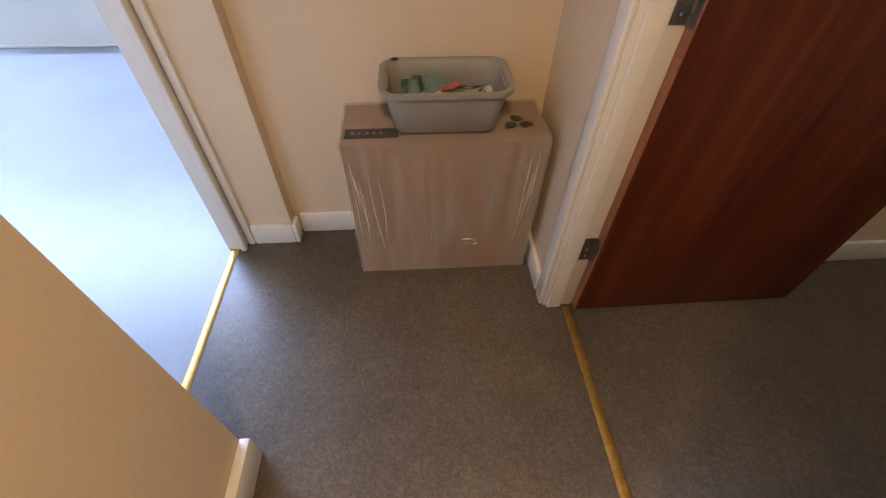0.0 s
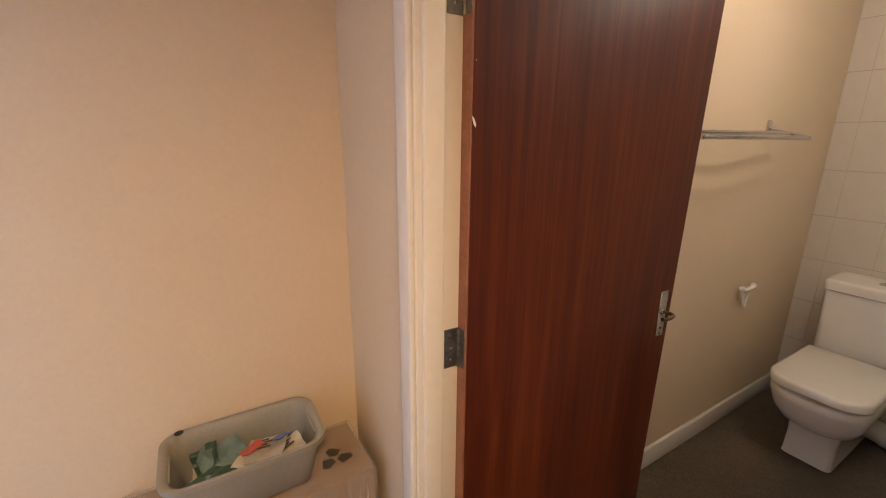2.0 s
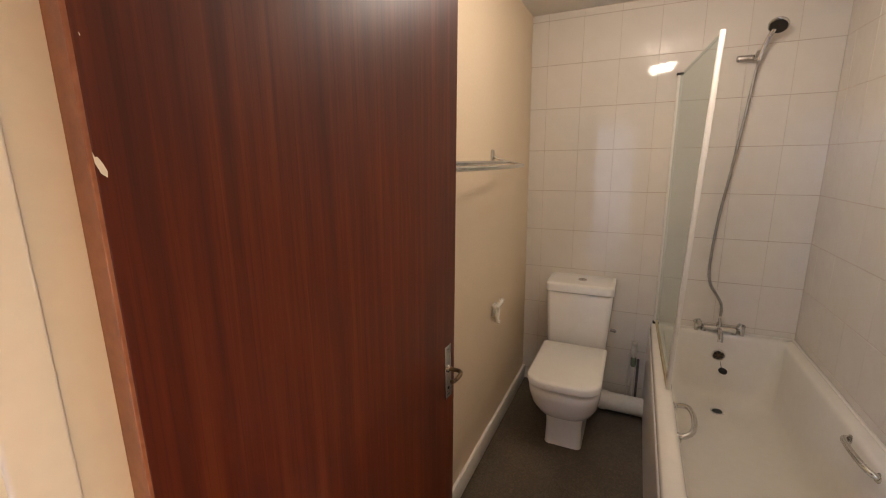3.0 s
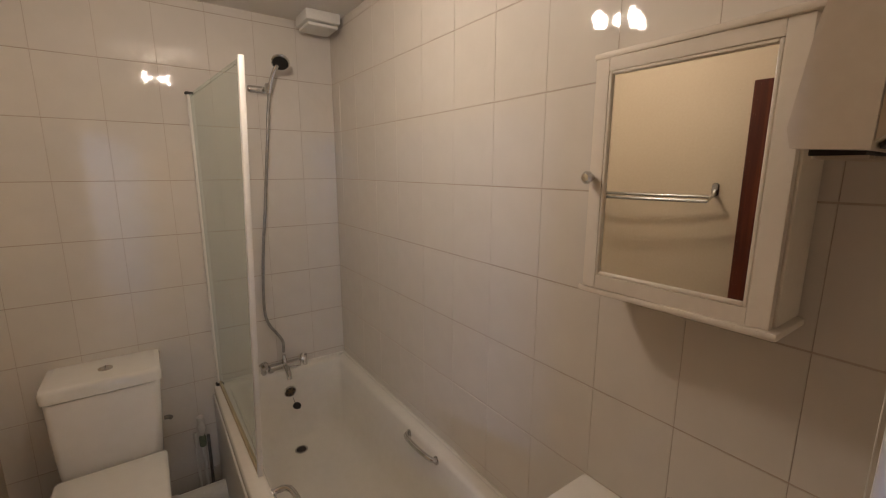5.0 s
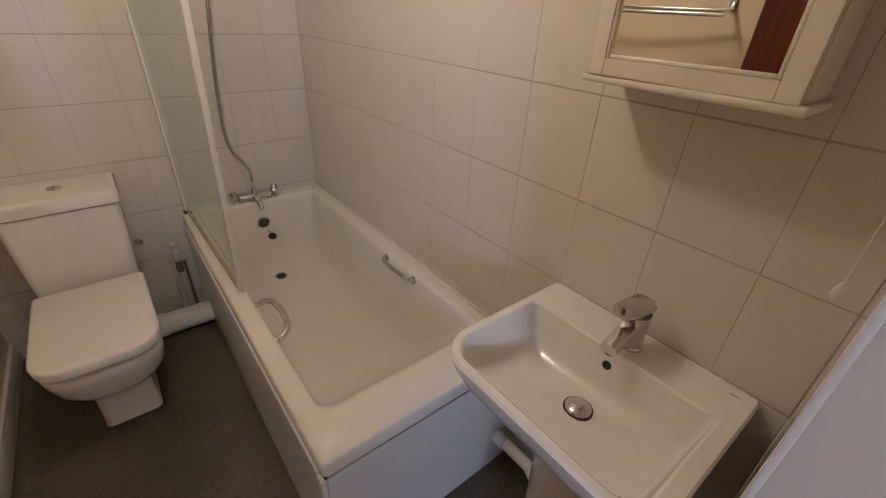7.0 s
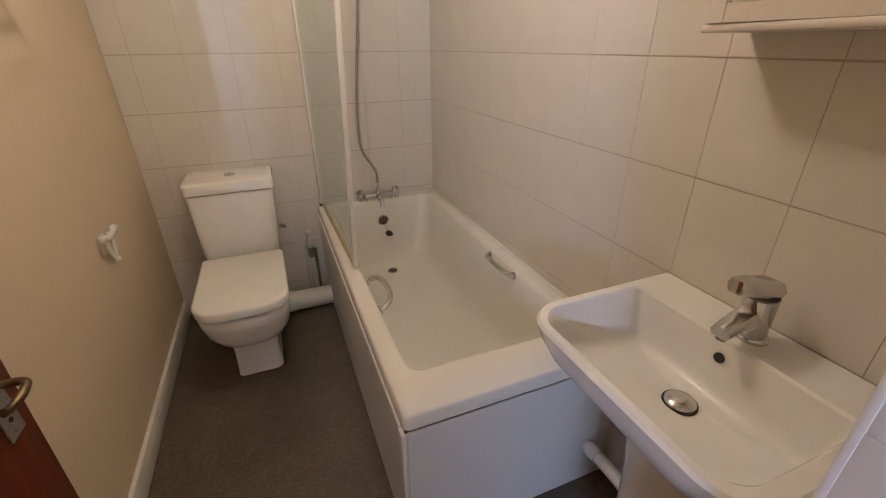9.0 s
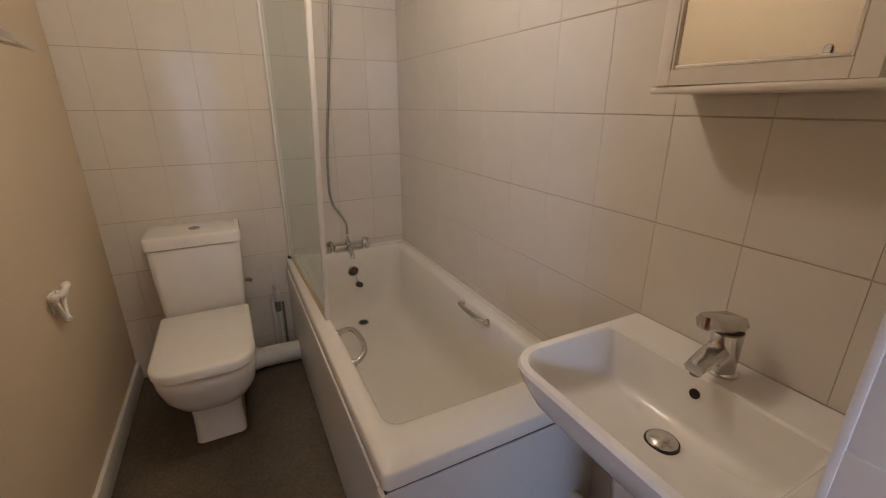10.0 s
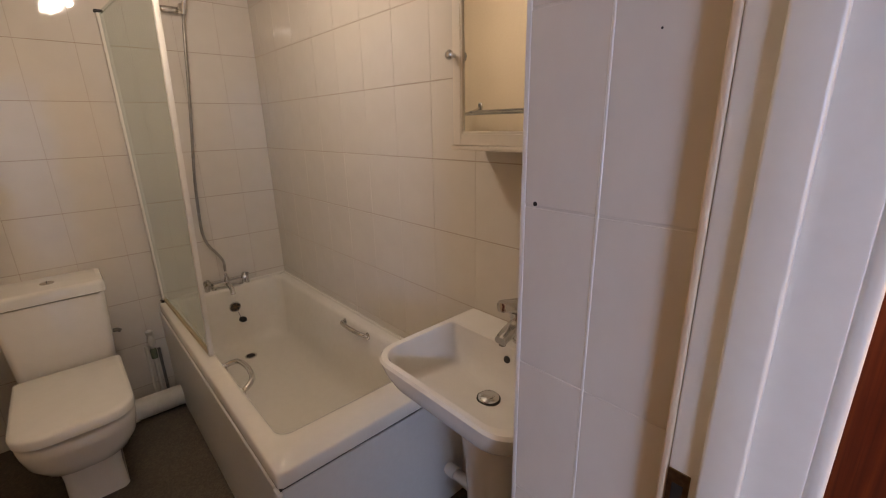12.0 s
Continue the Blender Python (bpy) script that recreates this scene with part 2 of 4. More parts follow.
solid("wall_bath_left", box(-0.12, 0.0, YB, BY + 0.1, 0, CEILZ), CREAM, "cream painted plaster wall of the bathroom")
WALL_BACK = solid("wall_bath_back", box(0.0, BX + 0.1, BY + 0.0015, BY + 0.1, 0, CEILZ), GROUT, "wall of glazed white tiles behind toilet and bath")
WALL_RIGHT = solid("wall_bath_right", box(BX + 0.0015, BX + 0.1, RET - 0.01, BY + 0.002, 0, CEILZ), GROUT, "wall of glazed white tiles along the bath")
WALL_RETURN = solid("wall_return", box(HR + 0.0012, BX + 0.002, YB + 0.0042, RET - 0.0012, 0, CEILZ), surface("white_grout", (0.60, 0.55, 0.48), (0.70, 0.65, 0.58), 0.8, 3.0, 50), "short tiled return wall beside the bathroom doorway")
solid("wall_hall_bath_1", box(-0.45, HL - 0.03, YH, YB, 0, CEILZ), CREAM, "cream painted wall between hall and bathroom")
solid("wall_hall_bath_2", box(HR + 0.03, 2.0, YH, YB, 0, CEILZ), CREAM, "cream painted wall between hall and bathroom")
solid("wall_hall_bath_3", box(HL - 0.03, HR + 0.03, YH, YB, TOPZ + 0.03, CEILZ), CREAM, "cream painted wall over the bathroom doorway")
solid("wall_bath_front", box(-0.12, HL - 0.03, YB, YB + 0.004, 0, CEILZ), CREAM, "cream painted bathroom wall behind the door")
solid("wall_hall_end", box(-0.45, END, -0.998, YH, 0, CEILZ), CREAM, "cream painted end wall of the hall")
solid("wall_hall_nib", box(-0.45, NIB, -1.265, -0.998, 0, CEILZ), CREAM, "cream painted nib beside the living room doorway")
NEARX, NEARY = 0.625, -0.985
solid("wall_hall_left", box(NEARX, 2.0, -1.30, NEARY, 0, CEILZ), CREAM, "cream painted hall wall with an open corner")
solid("wall_over_living_door", box(NIB, NEARX, -1.30, -1.19, 2.06, CEILZ), CREAM, "cream wall over the living room doorway")
FRONTX = 1.80
solid("wall_hall_front", box(FRONTX, 2.0, NEARY, YH, 2.04, CEILZ), CREAM, "cream painted wall over the front door")
# living room
solid("wall_living_back_1", box(-2.4, -0.45, -1.265, -1.19, 0, CEILZ), ROOMWALL, "white painted living room wall")
solid("wall_living_far", box(-2.4, 2.0, -6.2, -6.1, 0, CEILZ), ROOMWALL, "white painted living room wall")
solid("wall_side", box(2.0, 2.1, -6.2, BY + 0.1, 0, CEILZ), ROOMWALL, "white painted outer wall")
FX = -2.30
WY0, WY1, WZ0, WZ1 = -6.0, -2.2, 1.14, 2.36
solid("wall_window_1", box(FX - 0.12, FX, -6.1, -1.30, 0, WZ0), ROOMWALL, "white painted wall under the living room window")
solid("wall_window_2", box(FX - 0.12, FX, -6.1, -1.30, WZ1, CEILZ), ROOMWALL, "white painted wall over the living room window")
solid("wall_window_3", box(FX - 0.12, FX, WY1, -1.30, WZ0, WZ1), ROOMWALL, "white painted wall beside the living room window")
solid("wall_window_4", box(FX - 0.12, FX, -6.1, WY0, WZ0, WZ1), ROOMWALL, "white painted wall beside the living room window")


def skirting(name, x0, x1, y0, y1, nx, ny, h=0.10, t=0.018):
    """A skirting board on a wall line, with a rounded top edge, towards (nx, ny)."""
    bx0, bx1 = (x0, x1) if nx == 0 else sorted((x0, x0 + nx * t))
    by0, by1 = (y0, y1) if ny == 0 else sorted((y0, y0 + ny * t))
    return solid(name, box(bx0, bx1, by0, by1, 0.0, h, 0.005), GLOSS, "white gloss painted wooden skirting board")


skirting("baseboard_1", 0.0, 0.0, YB + 0.005, BY, 1, 0, 0.105)
skirting("baseboard_2", END, END, -0.977, YH - 0.02, 1, 0)
skirting("baseboard_3", NIB, NIB, -1.165, -0.998, 1, 0)
skirting("baseboard_4", END + 0.02, NIB + 0.018, -0.997, -0.997, 0, 1)
skirting("baseboard_5", END + 0.02, HL - 0.075, YH, YH, 0, -1)
skirting("baseboard_6", NEARX - 0.002, FRONTX, NEARY, NEARY, 0, 1, 0.12, 0.03)
skirting("baseboard_7", FX, FX, -6.1, -1.32, 1, 0, 0.02)


def architrave(name, x0, x1, y0, y1, z0, z1, label="white gloss painted door architrave with rounded edges"):
    return solid(name, box(x0, x1, y0, y1, z0, z1, 0.006, 3), GLOSS, label)


# bathroom door frame
frame_label = "white gloss painted wooden door lining"
solid("door_frame_1", box(HL - 0.03, HL, YH - 0.002, YB + 0.002, 0, TOPZ, 0.003), GLOSS, frame_label)
LX = 0.996                       # face of the lining on the latch side
solid("door_frame_2", box(LX, HR + 0.03, YH - 0.002, 0.089, 0, TOPZ, 0.003), GLOSS, frame_label)
solid("door_frame_3", box(HL - 0.03, HR + 0.03, YH - 0.002, YB + 0.002, TOPZ, TOPZ + 0.03, 0.003), GLOSS, frame_label)
solid("trim_1", box(HL, HL + 0.012, YH + 0.012, 0.036, 0, TOPZ - 0.012, 0.004, 3), GLOSS, "white gloss painted door stop")
solid("trim_2", box(LX - 0.013, LX, 0.018, 0.056, 0, TOPZ - 0.012, 0.004, 3), GLOSS, "white gloss painted door stop")
solid("trim_3", box(HL, HR, YH + 0.012, 0.036, TOPZ - 0.012, TOPZ, 0.004, 3), GLOSS, "white gloss painted door stop")
architrave("trim_4", HL - 0.062, HL - 0.006, YH - 0.016, YH, 0, TOPZ + 0.006)
architrave("trim_5", LX + 0.004, HR + 0.058, YH - 0.016, YH, 0, TOPZ + 0.006)
architrave("trim_6", HL - 0.062, HR + 0.062, YH - 0.016, YH, TOPZ + 0.006, TOPZ + 0.062)
solid("trim_7", box(LX - 0.001, HR + 0.03, 0.0892, 0.098, 0, TOPZ + 0.03, 0.003, 3),
      surface("beige_trim", (0.62, 0.46, 0.30), (0.70, 0.55, 0.38), 0.35, 4, 50), "beige plastic tile edging beside the door lining")
solid("trim_10", box(HR - 0.002, HR + 0.004, RET - 0.006, RET + 0.002, 0, CEILZ, 0.002, 2), GLOSS, "white plastic tile edging on the return corner")
solid("trim_11", box(HR - 0.0012, HR + 0.003, 0.2163, 0.2207, 0, CEILZ, 0.001, 1), GLOSS, "thick white grout bead between the return wall tiles")
# living room door frame
solid("door_frame_4", box(NIB - 0.01, -0.187, -1.272, -1.20, 0, 2.06, 0.004), GLOSS, frame_label)
solid("trim_8", box(-0.2, -0.176, -1.218, -1.196, 0, 2.05, 0.004), GLOSS, "white gloss painted door stop")
solid("trim_9", box(NIB, -0.212, -1.196, -1.168, 0, 2.06, 0.005), GLOSS, "white gloss painted door architrave")
solid("door_frame_5", box(NEARX - 0.04, NEARX, -1.34, -1.20, 0, 2.06, 0.004), GLOSS, frame_label)
solid("door_frame_6", box(-0.187, NEARX - 0.04, -1.34, -1.20, 2.03, 2.06, 0.004), GLOSS, frame_label)


def threshold(name, x0, x1, y, label, metal, w=0.034):
    t = thing(name, label, "threshold strip", pose((x0 + x1) / 2, y, 0), kind="")
    L = (x1 - x0) / 2
    ring = [(-w / 2, 0.0), (-w / 2 + 0.006, 0.0035), (-0.004, 0.005), (0.004, 0.005), (w / 2 - 0.006, 0.0035), (w / 2, 0.0)]
    part("strip", loft([[(sx, yy, zz) for yy, zz in ring] for sx in (-L, L)]), metal, t)
    n = max(3, int(2 * L / 0.2))
    for k in range(n):
        part("screw", turned([(0.004, 0.0), (0.004, 0.0055), (0.0025, 0.0062)], 10, pose(-L + 0.04 + k * (2 * L - 0.08) / (n - 1), 0, 0)), STEEL, t)
    return t


threshold("threshold_strip", HL + 0.013, LX - 0.014, 0.062, "dirty worn brass threshold strip across the bathroom doorway", OLDBRASS)
threshold("threshold_strip", -0.186, NEARX - 0.04, -1.245, "bright brass threshold strip across the living room doorway", BRASS)


def strike_plate(m, label):
    t = thing("strike_plate", label, "strike plate", m)
    part("plate", box(-0.012, 0.012, 0.0, 0.002, -0.03, 0.03, 0.0008, 1), AGED, t)
    part("latch_hole", box(-0.006, 0.006, 0.0016, 0.0026, -0.014, 0.012), DARK, t, "dark latch opening")
    return t


strike_plate(pose(-0.187, -1.255, 1.03, 0, 0, -90), "dark steel strike plate on the living room door lining")
strike_plate(pose(LX, 0.076, 1.045, 0, 0, 90), "tarnished steel strike plate on the bathroom door lining")

# ---- doors ----


def butt_hinge(z, h=0.1):
    t = thing("door_hinge", "dull steel butt hinge on the bathroom door", "hinge", pose(HL, YB, z), group="bathroom door hinges")
    part("frame_leaf", box(-0.001, 0.0025, -0.038, -0.003, -h / 2, h / 2, 0.0006, 1), STEEL, t)
    part("door_leaf", box(0.003, 0.03, 0.0, 0.0035, -h / 2, h / 2, 0.0006, 1), STEEL, t)
    for k in range(5):
        part("knuckle", turned([(0.0055, 0), (0.0055, h / 5 - 0.0015)], 12, pose(0.004, 0.0005, -h / 2 + k * h / 5)), STEEL, t)
    for sz in (-0.03, 0.0, 0.03):
        part("screw", turned([(0.004, 0), (0.004, 0.0015), (0.002, 0.002)], 8, pose(0.0022, -0.02, sz, 0, 90, 0)), CHROME, t)
    return t


for hz in (0.31, 1.036, 1.80):
    butt_hinge(hz)

LEAFX0, LEAFX1, LEAFY0, LEAFY1 = 0.160, 0.197, 0.087, 0.905


def bathroom_door():
    d = thing("door_1", "open flush door in dark red-brown mahogany veneer", "door", pose(LEAFX0, LEAFY0, 0.012), kind="structure")
    L, T, Hh = LEAFY1 - LEAFY0, LEAFX1 - LEAFX0, 1.98
    warp = 0.018  # the leaf is out of true: its free edge leans into the room

    def lean(y, z):
        return warp * (z - 0.3) * y / L
    bm = box(0.0, T, 0.0, L, 0.0, Hh, 0.0015, 1)
    bmesh.ops.subdivide_edges(bm, edges=[e for e in bm.edges if e.calc_length() > 0.5], cuts=8, use_grid_fill=True)
    for v in bm.verts:
        v.co.x += lean(v.co.y, v.co.z)
    part("leaf", bm, MAHOGANY, d)
    part("edge_lipping", box(0.001, T - 0.001, -0.004, 0.0015, 0.0, Hh, 0.001, 1),
         surface("worn_lipping", (0.20, 0.07, 0.035), (0.36, 0.15, 0.08), 0.32, 14, 80), d, "scuffed paler lipping on the hinge edge")
    for cz, cs in ((1.545, 1.0), (1.66, 0.6), (0.24, 0.5)):
        part("chip", turned([(0.001, 0.0), (0.009 * cs, 0.0005), (0.006 * cs, 0.0018), (0.001, 0.0022)], 9, pose(T - 0.003, 0.008, cz, 0, 80, 20) @ Matrix.Diagonal((1.9, 1, 1, 1))), GLOSS, d, "chip of bare white paint")
    for side in (1, -1):
        x = (T if side > 0 else 0.0) + lean(L - 0.046, 0.96)
        pl = part("handle_plate", box(x, x + side * 0.003, L - 0.066, L - 0.026, 0.87, 1.03, 0.001, 1) if side > 0 else box(x - 0.003, x, L - 0.066, L - 0.026, 0.87, 1.03, 0.001, 1), CHROME, d, "worn chrome lever plate")
        part("rose", turned([(0.011, 0), (0.011, 0.006), (0.008, 0.009)], 18, pose(x, L - 0.046, 0.96, 0, 90 * side, 0)), CHROME, pl)
        lever = [(x + side * a, L - 0.046 - b, 0.96 + c) for a, b, c in ((0.004, 0, 0), (0.03, 0, 0), (0.043, 0.006, 0), (0.047, 0.022, -0.001), (0.046, 0.038, -0.003), (0.043, 0.054, -0.003), (0.042, 0.064, 0.0))]
        part("lever", tube(curve_points(lever, 5), 0.006, 10), AGED if side > 0 else CHROME, pl, "worn lever handle")
        part("keyhole", turned([(0.004, 0), (0.004, 0.0012)], 12, pose(x + side * 0.0028, L - 0.046, 0.90, 0, 90 * side, 0)), DARK, pl)
        for sz in (0.88, 1.02):
            part("screw", turned([(0.0035, 0), (0.003, 0.0014)], 8, pose(x + side * 0.0028, L - 0.046, sz, 0, 90 * side, 0)), STEEL, pl)
    return d


bathroom_door()


def front_door():
    W = NEARY - YH
    d = thing("door_2", "closed red-brown mahogany front door at the end of the hall", "door", pose(FRONTX + 0.06, YH, 0.008), kind="structure")
    part("leaf", box(-0.022, 0.022, W + 0.04, -0.012, 0, 1.99, 0.002, 1), MAHOGANY, d)
    hg = part("strap_hinge", box(-0.0265, -0.0225, -0.20, -0.02, 1.215, 1.295, 0.001, 1), surface("tarnished_strap", (0.05, 0.06, 0.045), (0.16, 0.15, 0.11), 0.5, 30, 120, 0.3, 0.001, metal=0.6), d, "tarnished green-grey steel strap")
    part("pin", turned([(0.006, -0.04), (0.006, 0.04)], 10, pose(-0.026, -0.016, 1.255)), STEEL, hg)
    part("hole", turned([(0.007, 0), (0.007, 0.001)], 12, pose(-0.0225, -0.10, 1.08, 0, -90, 0)), DARK, d, "dark screw hole")
    for n, (y0, y1, z0, z1) in enumerate(((-0.012, 0.0, 0, 2.03), (W, W + 0.04, 0, 2.03), (W, 0.0, 1.998, 2.03))):
        part("frame", box(-0.05, 0.06, y0, y1, z0, z1, 0.003, 1), GLOSS, d, "white gloss painted frame")
    return d


front_door()

# ---- living room window, heater and the view out ----


def window():
    w = thing("window_1", "wide white framed living room window", "window", pose(FX - 0.07, WY0, WZ0), kind="structure")
    L, Hh = WY1 - WY0, WZ1 - WZ0
    for n, b in enumerate(((0, L, 0, 0.055), (0, L, Hh - 0.055, Hh), (0, 0.055, 0, Hh), (L - 0.055, L, 0, Hh))):
        part("window_frame", box(-0.03, 0.035, b[0], b[1], b[2] + (0.0 if n < 2 else 0.0553), b[3] - (0 if n < 2 else 0.0553), 0.006), GLOSS, w)
    bars = (0.055, -4.90 - WY0, -3.90 - WY0, -2.935 - WY0, L - 0.055)
    for y in bars[1:-1]:
        part("mullion", box(-0.03, 0.038, y - 0.036, y + 0.036, 0.0555, Hh - 0.0555, 0.008), GLOSS, w)
    for a, b in zip(bars, bars[1:]):
        p = part("pane", box(-0.002, 0.002, a + 0.02, b - 0.02, 0.05, Hh - 0.05), WINDOWGLASS, w)
        p.visible_shadow = False
    part("window_sill", box(0.04, 0.115, -0.03, L + 0.03, -0.02, 0.006, 0.006), GLOSS, w)
    return w


window()


def wall_heater():
    h = thing("panel_heater", "cream wall-mounted panel heater with dark top grille under the window", "heater", pose(FX, -2.67, 0.44))
    part("casing", box(0.012, 0.10, -0.78, 0.0, 0.0, 0.43, 0.012, 3), surface("heater_enamel", (0.66, 0.62, 0.50), (0.74, 0.70, 0.58), 0.4, 2, 60), h)
    part("side_vent", box(0.02, 0.09, 0.0, 0.006, 0.02, 0.41, 0.002, 1), surface("heater_grey", (0.15, 0.17, 0.20), (0.22, 0.24, 0.28), 0.5, 3, 40), h, "grey side cheek")
    g = part("grille", box(0.098, 0.103, -0.77, -0.03, 0.36, 0.41, 0.002, 1), DARK, h, "dark outlet grille")
    for k in range(12):
        part("slat", box(0.1025, 0.1045, -0.76 + k * 0.061, -0.755 + k * 0.061, 0.362, 0.408), STEEL, g)
    c = part("control_panel", box(0.098, 0.104, -0.25, -0.06, 0.11, 0.25, 0.003, 1), surface("control_grey", (0.13, 0.12, 0.10), (0.22, 0.20, 0.17), 0.4, 6, 50), h, "grey control panel")
    part("display", box(0.1035, 0.1055, -0.235, -0.16, 0.13, 0.225, 0.001, 1), DARK, c)
    part("knob", turned([(0.018, 0), (0.018, 0.012), (0.013, 0.015)], 16, pose(0.1035, -0.10, 0.19, 0, 90, 0)), STEEL, c)
    for y in (-0.72, -0.06):
        part("bracket", box(0.0, 0.014, y - 0.02, y + 0.02, 0.03, 0.38), STEEL, h)
    part("cable", tube(curve_points([(0.03, -0.05, 0.0), (0.03, -0.045, -0.03), (0.012, -0.03, -0.05), (0.008, -0.03, -0.09)], 5), 0.004, 8), ROOMWALL, h)
    return h


wall_heater()

BRICKWALL = surface("red_brick_wall", (0.42, 0.22, 0.19), (0.54, 0.31, 0.27), 0.85, 2.0, 40, 0.4, 0.01)
SLATE = surface("grey_roof_slate", (0.30, 0.31, 0.34), (0.44, 0.45, 0.48), 0.6, 3.0, 25, 0.3, 0.01)
solid("ground", box(-400, 400, -400, 400, -3.4, -3.3), surface("street_asphalt", (0.04, 0.04, 0.042), (0.07, 0.07, 0.07), 0.9, 0.4, 8), "grey asphalt street and ground outside", kind="structure")


def far_house():
    h = thing("house", "red brick house with slate roof and white windows across the street", "house", pose(-9.0, -7.0, -3.3))
    part("wall", box(-8, 0, -9, 9, 0, 4.85), BRICKWALL, h)
    part("gutter", box(0.0, 0.12, -9, 9, 4.78, 4.88, 0.03), GLOSS, h)
    rows = 14
    for k in range(rows):
        a, b = k / rows, (k + 1) / rows
        x0, x1, z0, z1 = 0.25 - 4.2 * a, 0.25 - 4.2 * b, 4.86 + 3.6 * a, 4.86 + 3.6 * b
        bm = loft([[(x0, y, z0), (x1 - 0.1, y, z1), (x1 - 0.1, y, z1 + 0.04), (x0, y, z0 + 0.075)] for y in (-9.2, 9.2)])
        part("roof_course", bm, SLATE, h)

    def win(y, z, w, hh):
        o = part("window", box(0.0, 0.06, y - w / 2 - 0.09, y + w / 2 + 0.09, z - 0.09, z + hh + 0.09, 0.01), GLOSS, h, "white framed sash window")
        for py in (y - w / 4, y + w / 4):
            for pz in (z + hh * 0.25, z + hh * 0.75):
                part("pane", box(0.055, 0.068, py - w / 4 + 0.03, py + w / 4 - 0.03, pz - hh / 4 + 0.03, pz + hh / 4 - 0.03), DARK, o)
        part("sill", box(0.0, 0.14, y - w / 2 - 0.16, y + w / 2 + 0.16, z - 0.17, z - 0.09, 0.01), GLOSS, o)

    for y in (-6.2, -2.0, 0.55, 3.4, 6.4):
        win(y, 3.62, 0.85, 0.95)
        win(y, 0.9, 0.9, 1.2)
    for y in (-1.3,):
        g = part("gable", loft([[(x, y - 1.25, 5.1), (x, y + 1.25, 5.1), (x, y, 6.9)] for x in (-2.0, 0.35)]), SLATE, h, "slate gable over the bay")
        part("bargeboard", tube([(0.4, y - 1.4, 5.02), (0.4, y, 7.0)], 0.09, 6), GLOSS, g, "white bargeboard")
        part("bargeboard", tube([(0.4, y + 1.4, 5.02), (0.4, y, 7.0)], 0.09, 6), GLOSS, g, "white bargeboard")
        part("beam", box(0.33, 0.42, y - 1.4, y + 1.4, 4.98, 5.12, 0.01), GLOSS, g, "white beam")
    return h


far_house()

# ---- hall things ----


def film_material():
    m, nt, b = nodes_of("clear_wrap_film")
    b.inputs["Base Color"].default_value = (0.8, 0.78, 0.74, 1)
    b.inputs["Roughness"].default_value = 0.12
    n = noise_of(nt, coords(nt, (1, 1, 0.5)), 22.0, 5.0, 0.75)
    bump(nt, b, n, 0.8, 0.02)
    clear = nt.nodes.new("ShaderNodeBsdfTransparent")
    ms = nt.nodes.new("ShaderNodeMixShader")
    a = ramp(nt, noise_of(nt, coords(nt, (1, 1, 0.12)), 20.0, 3.0), (0.42, (0.10, 0.10, 0.10)), (0.70, (0.34, 0.34, 0.34)))
    nt.links.new(a, ms.inputs[0])
    nt.links.new(clear.outputs[0], ms.inputs[1])
    nt.links.new(b.outputs[0], ms.inputs[2])
    nt.links.new(ms.outputs[0], nt.nodes["Material Output"].inputs[0])
    return m


FILM = film_material()
# Pale colour that imitates light catching on the folds of clear film.
CREASE_GLINT = surface("film_crease_glint", (0.52, 0.47, 0.40), (0.68, 0.63, 0.56), 0.18, 30, 90, 0.3, 0.002)
INK = surface("dark_print", (0.035, 0.03, 0.027), (0.07, 0.06, 0.05), 0.5, 8, 60)


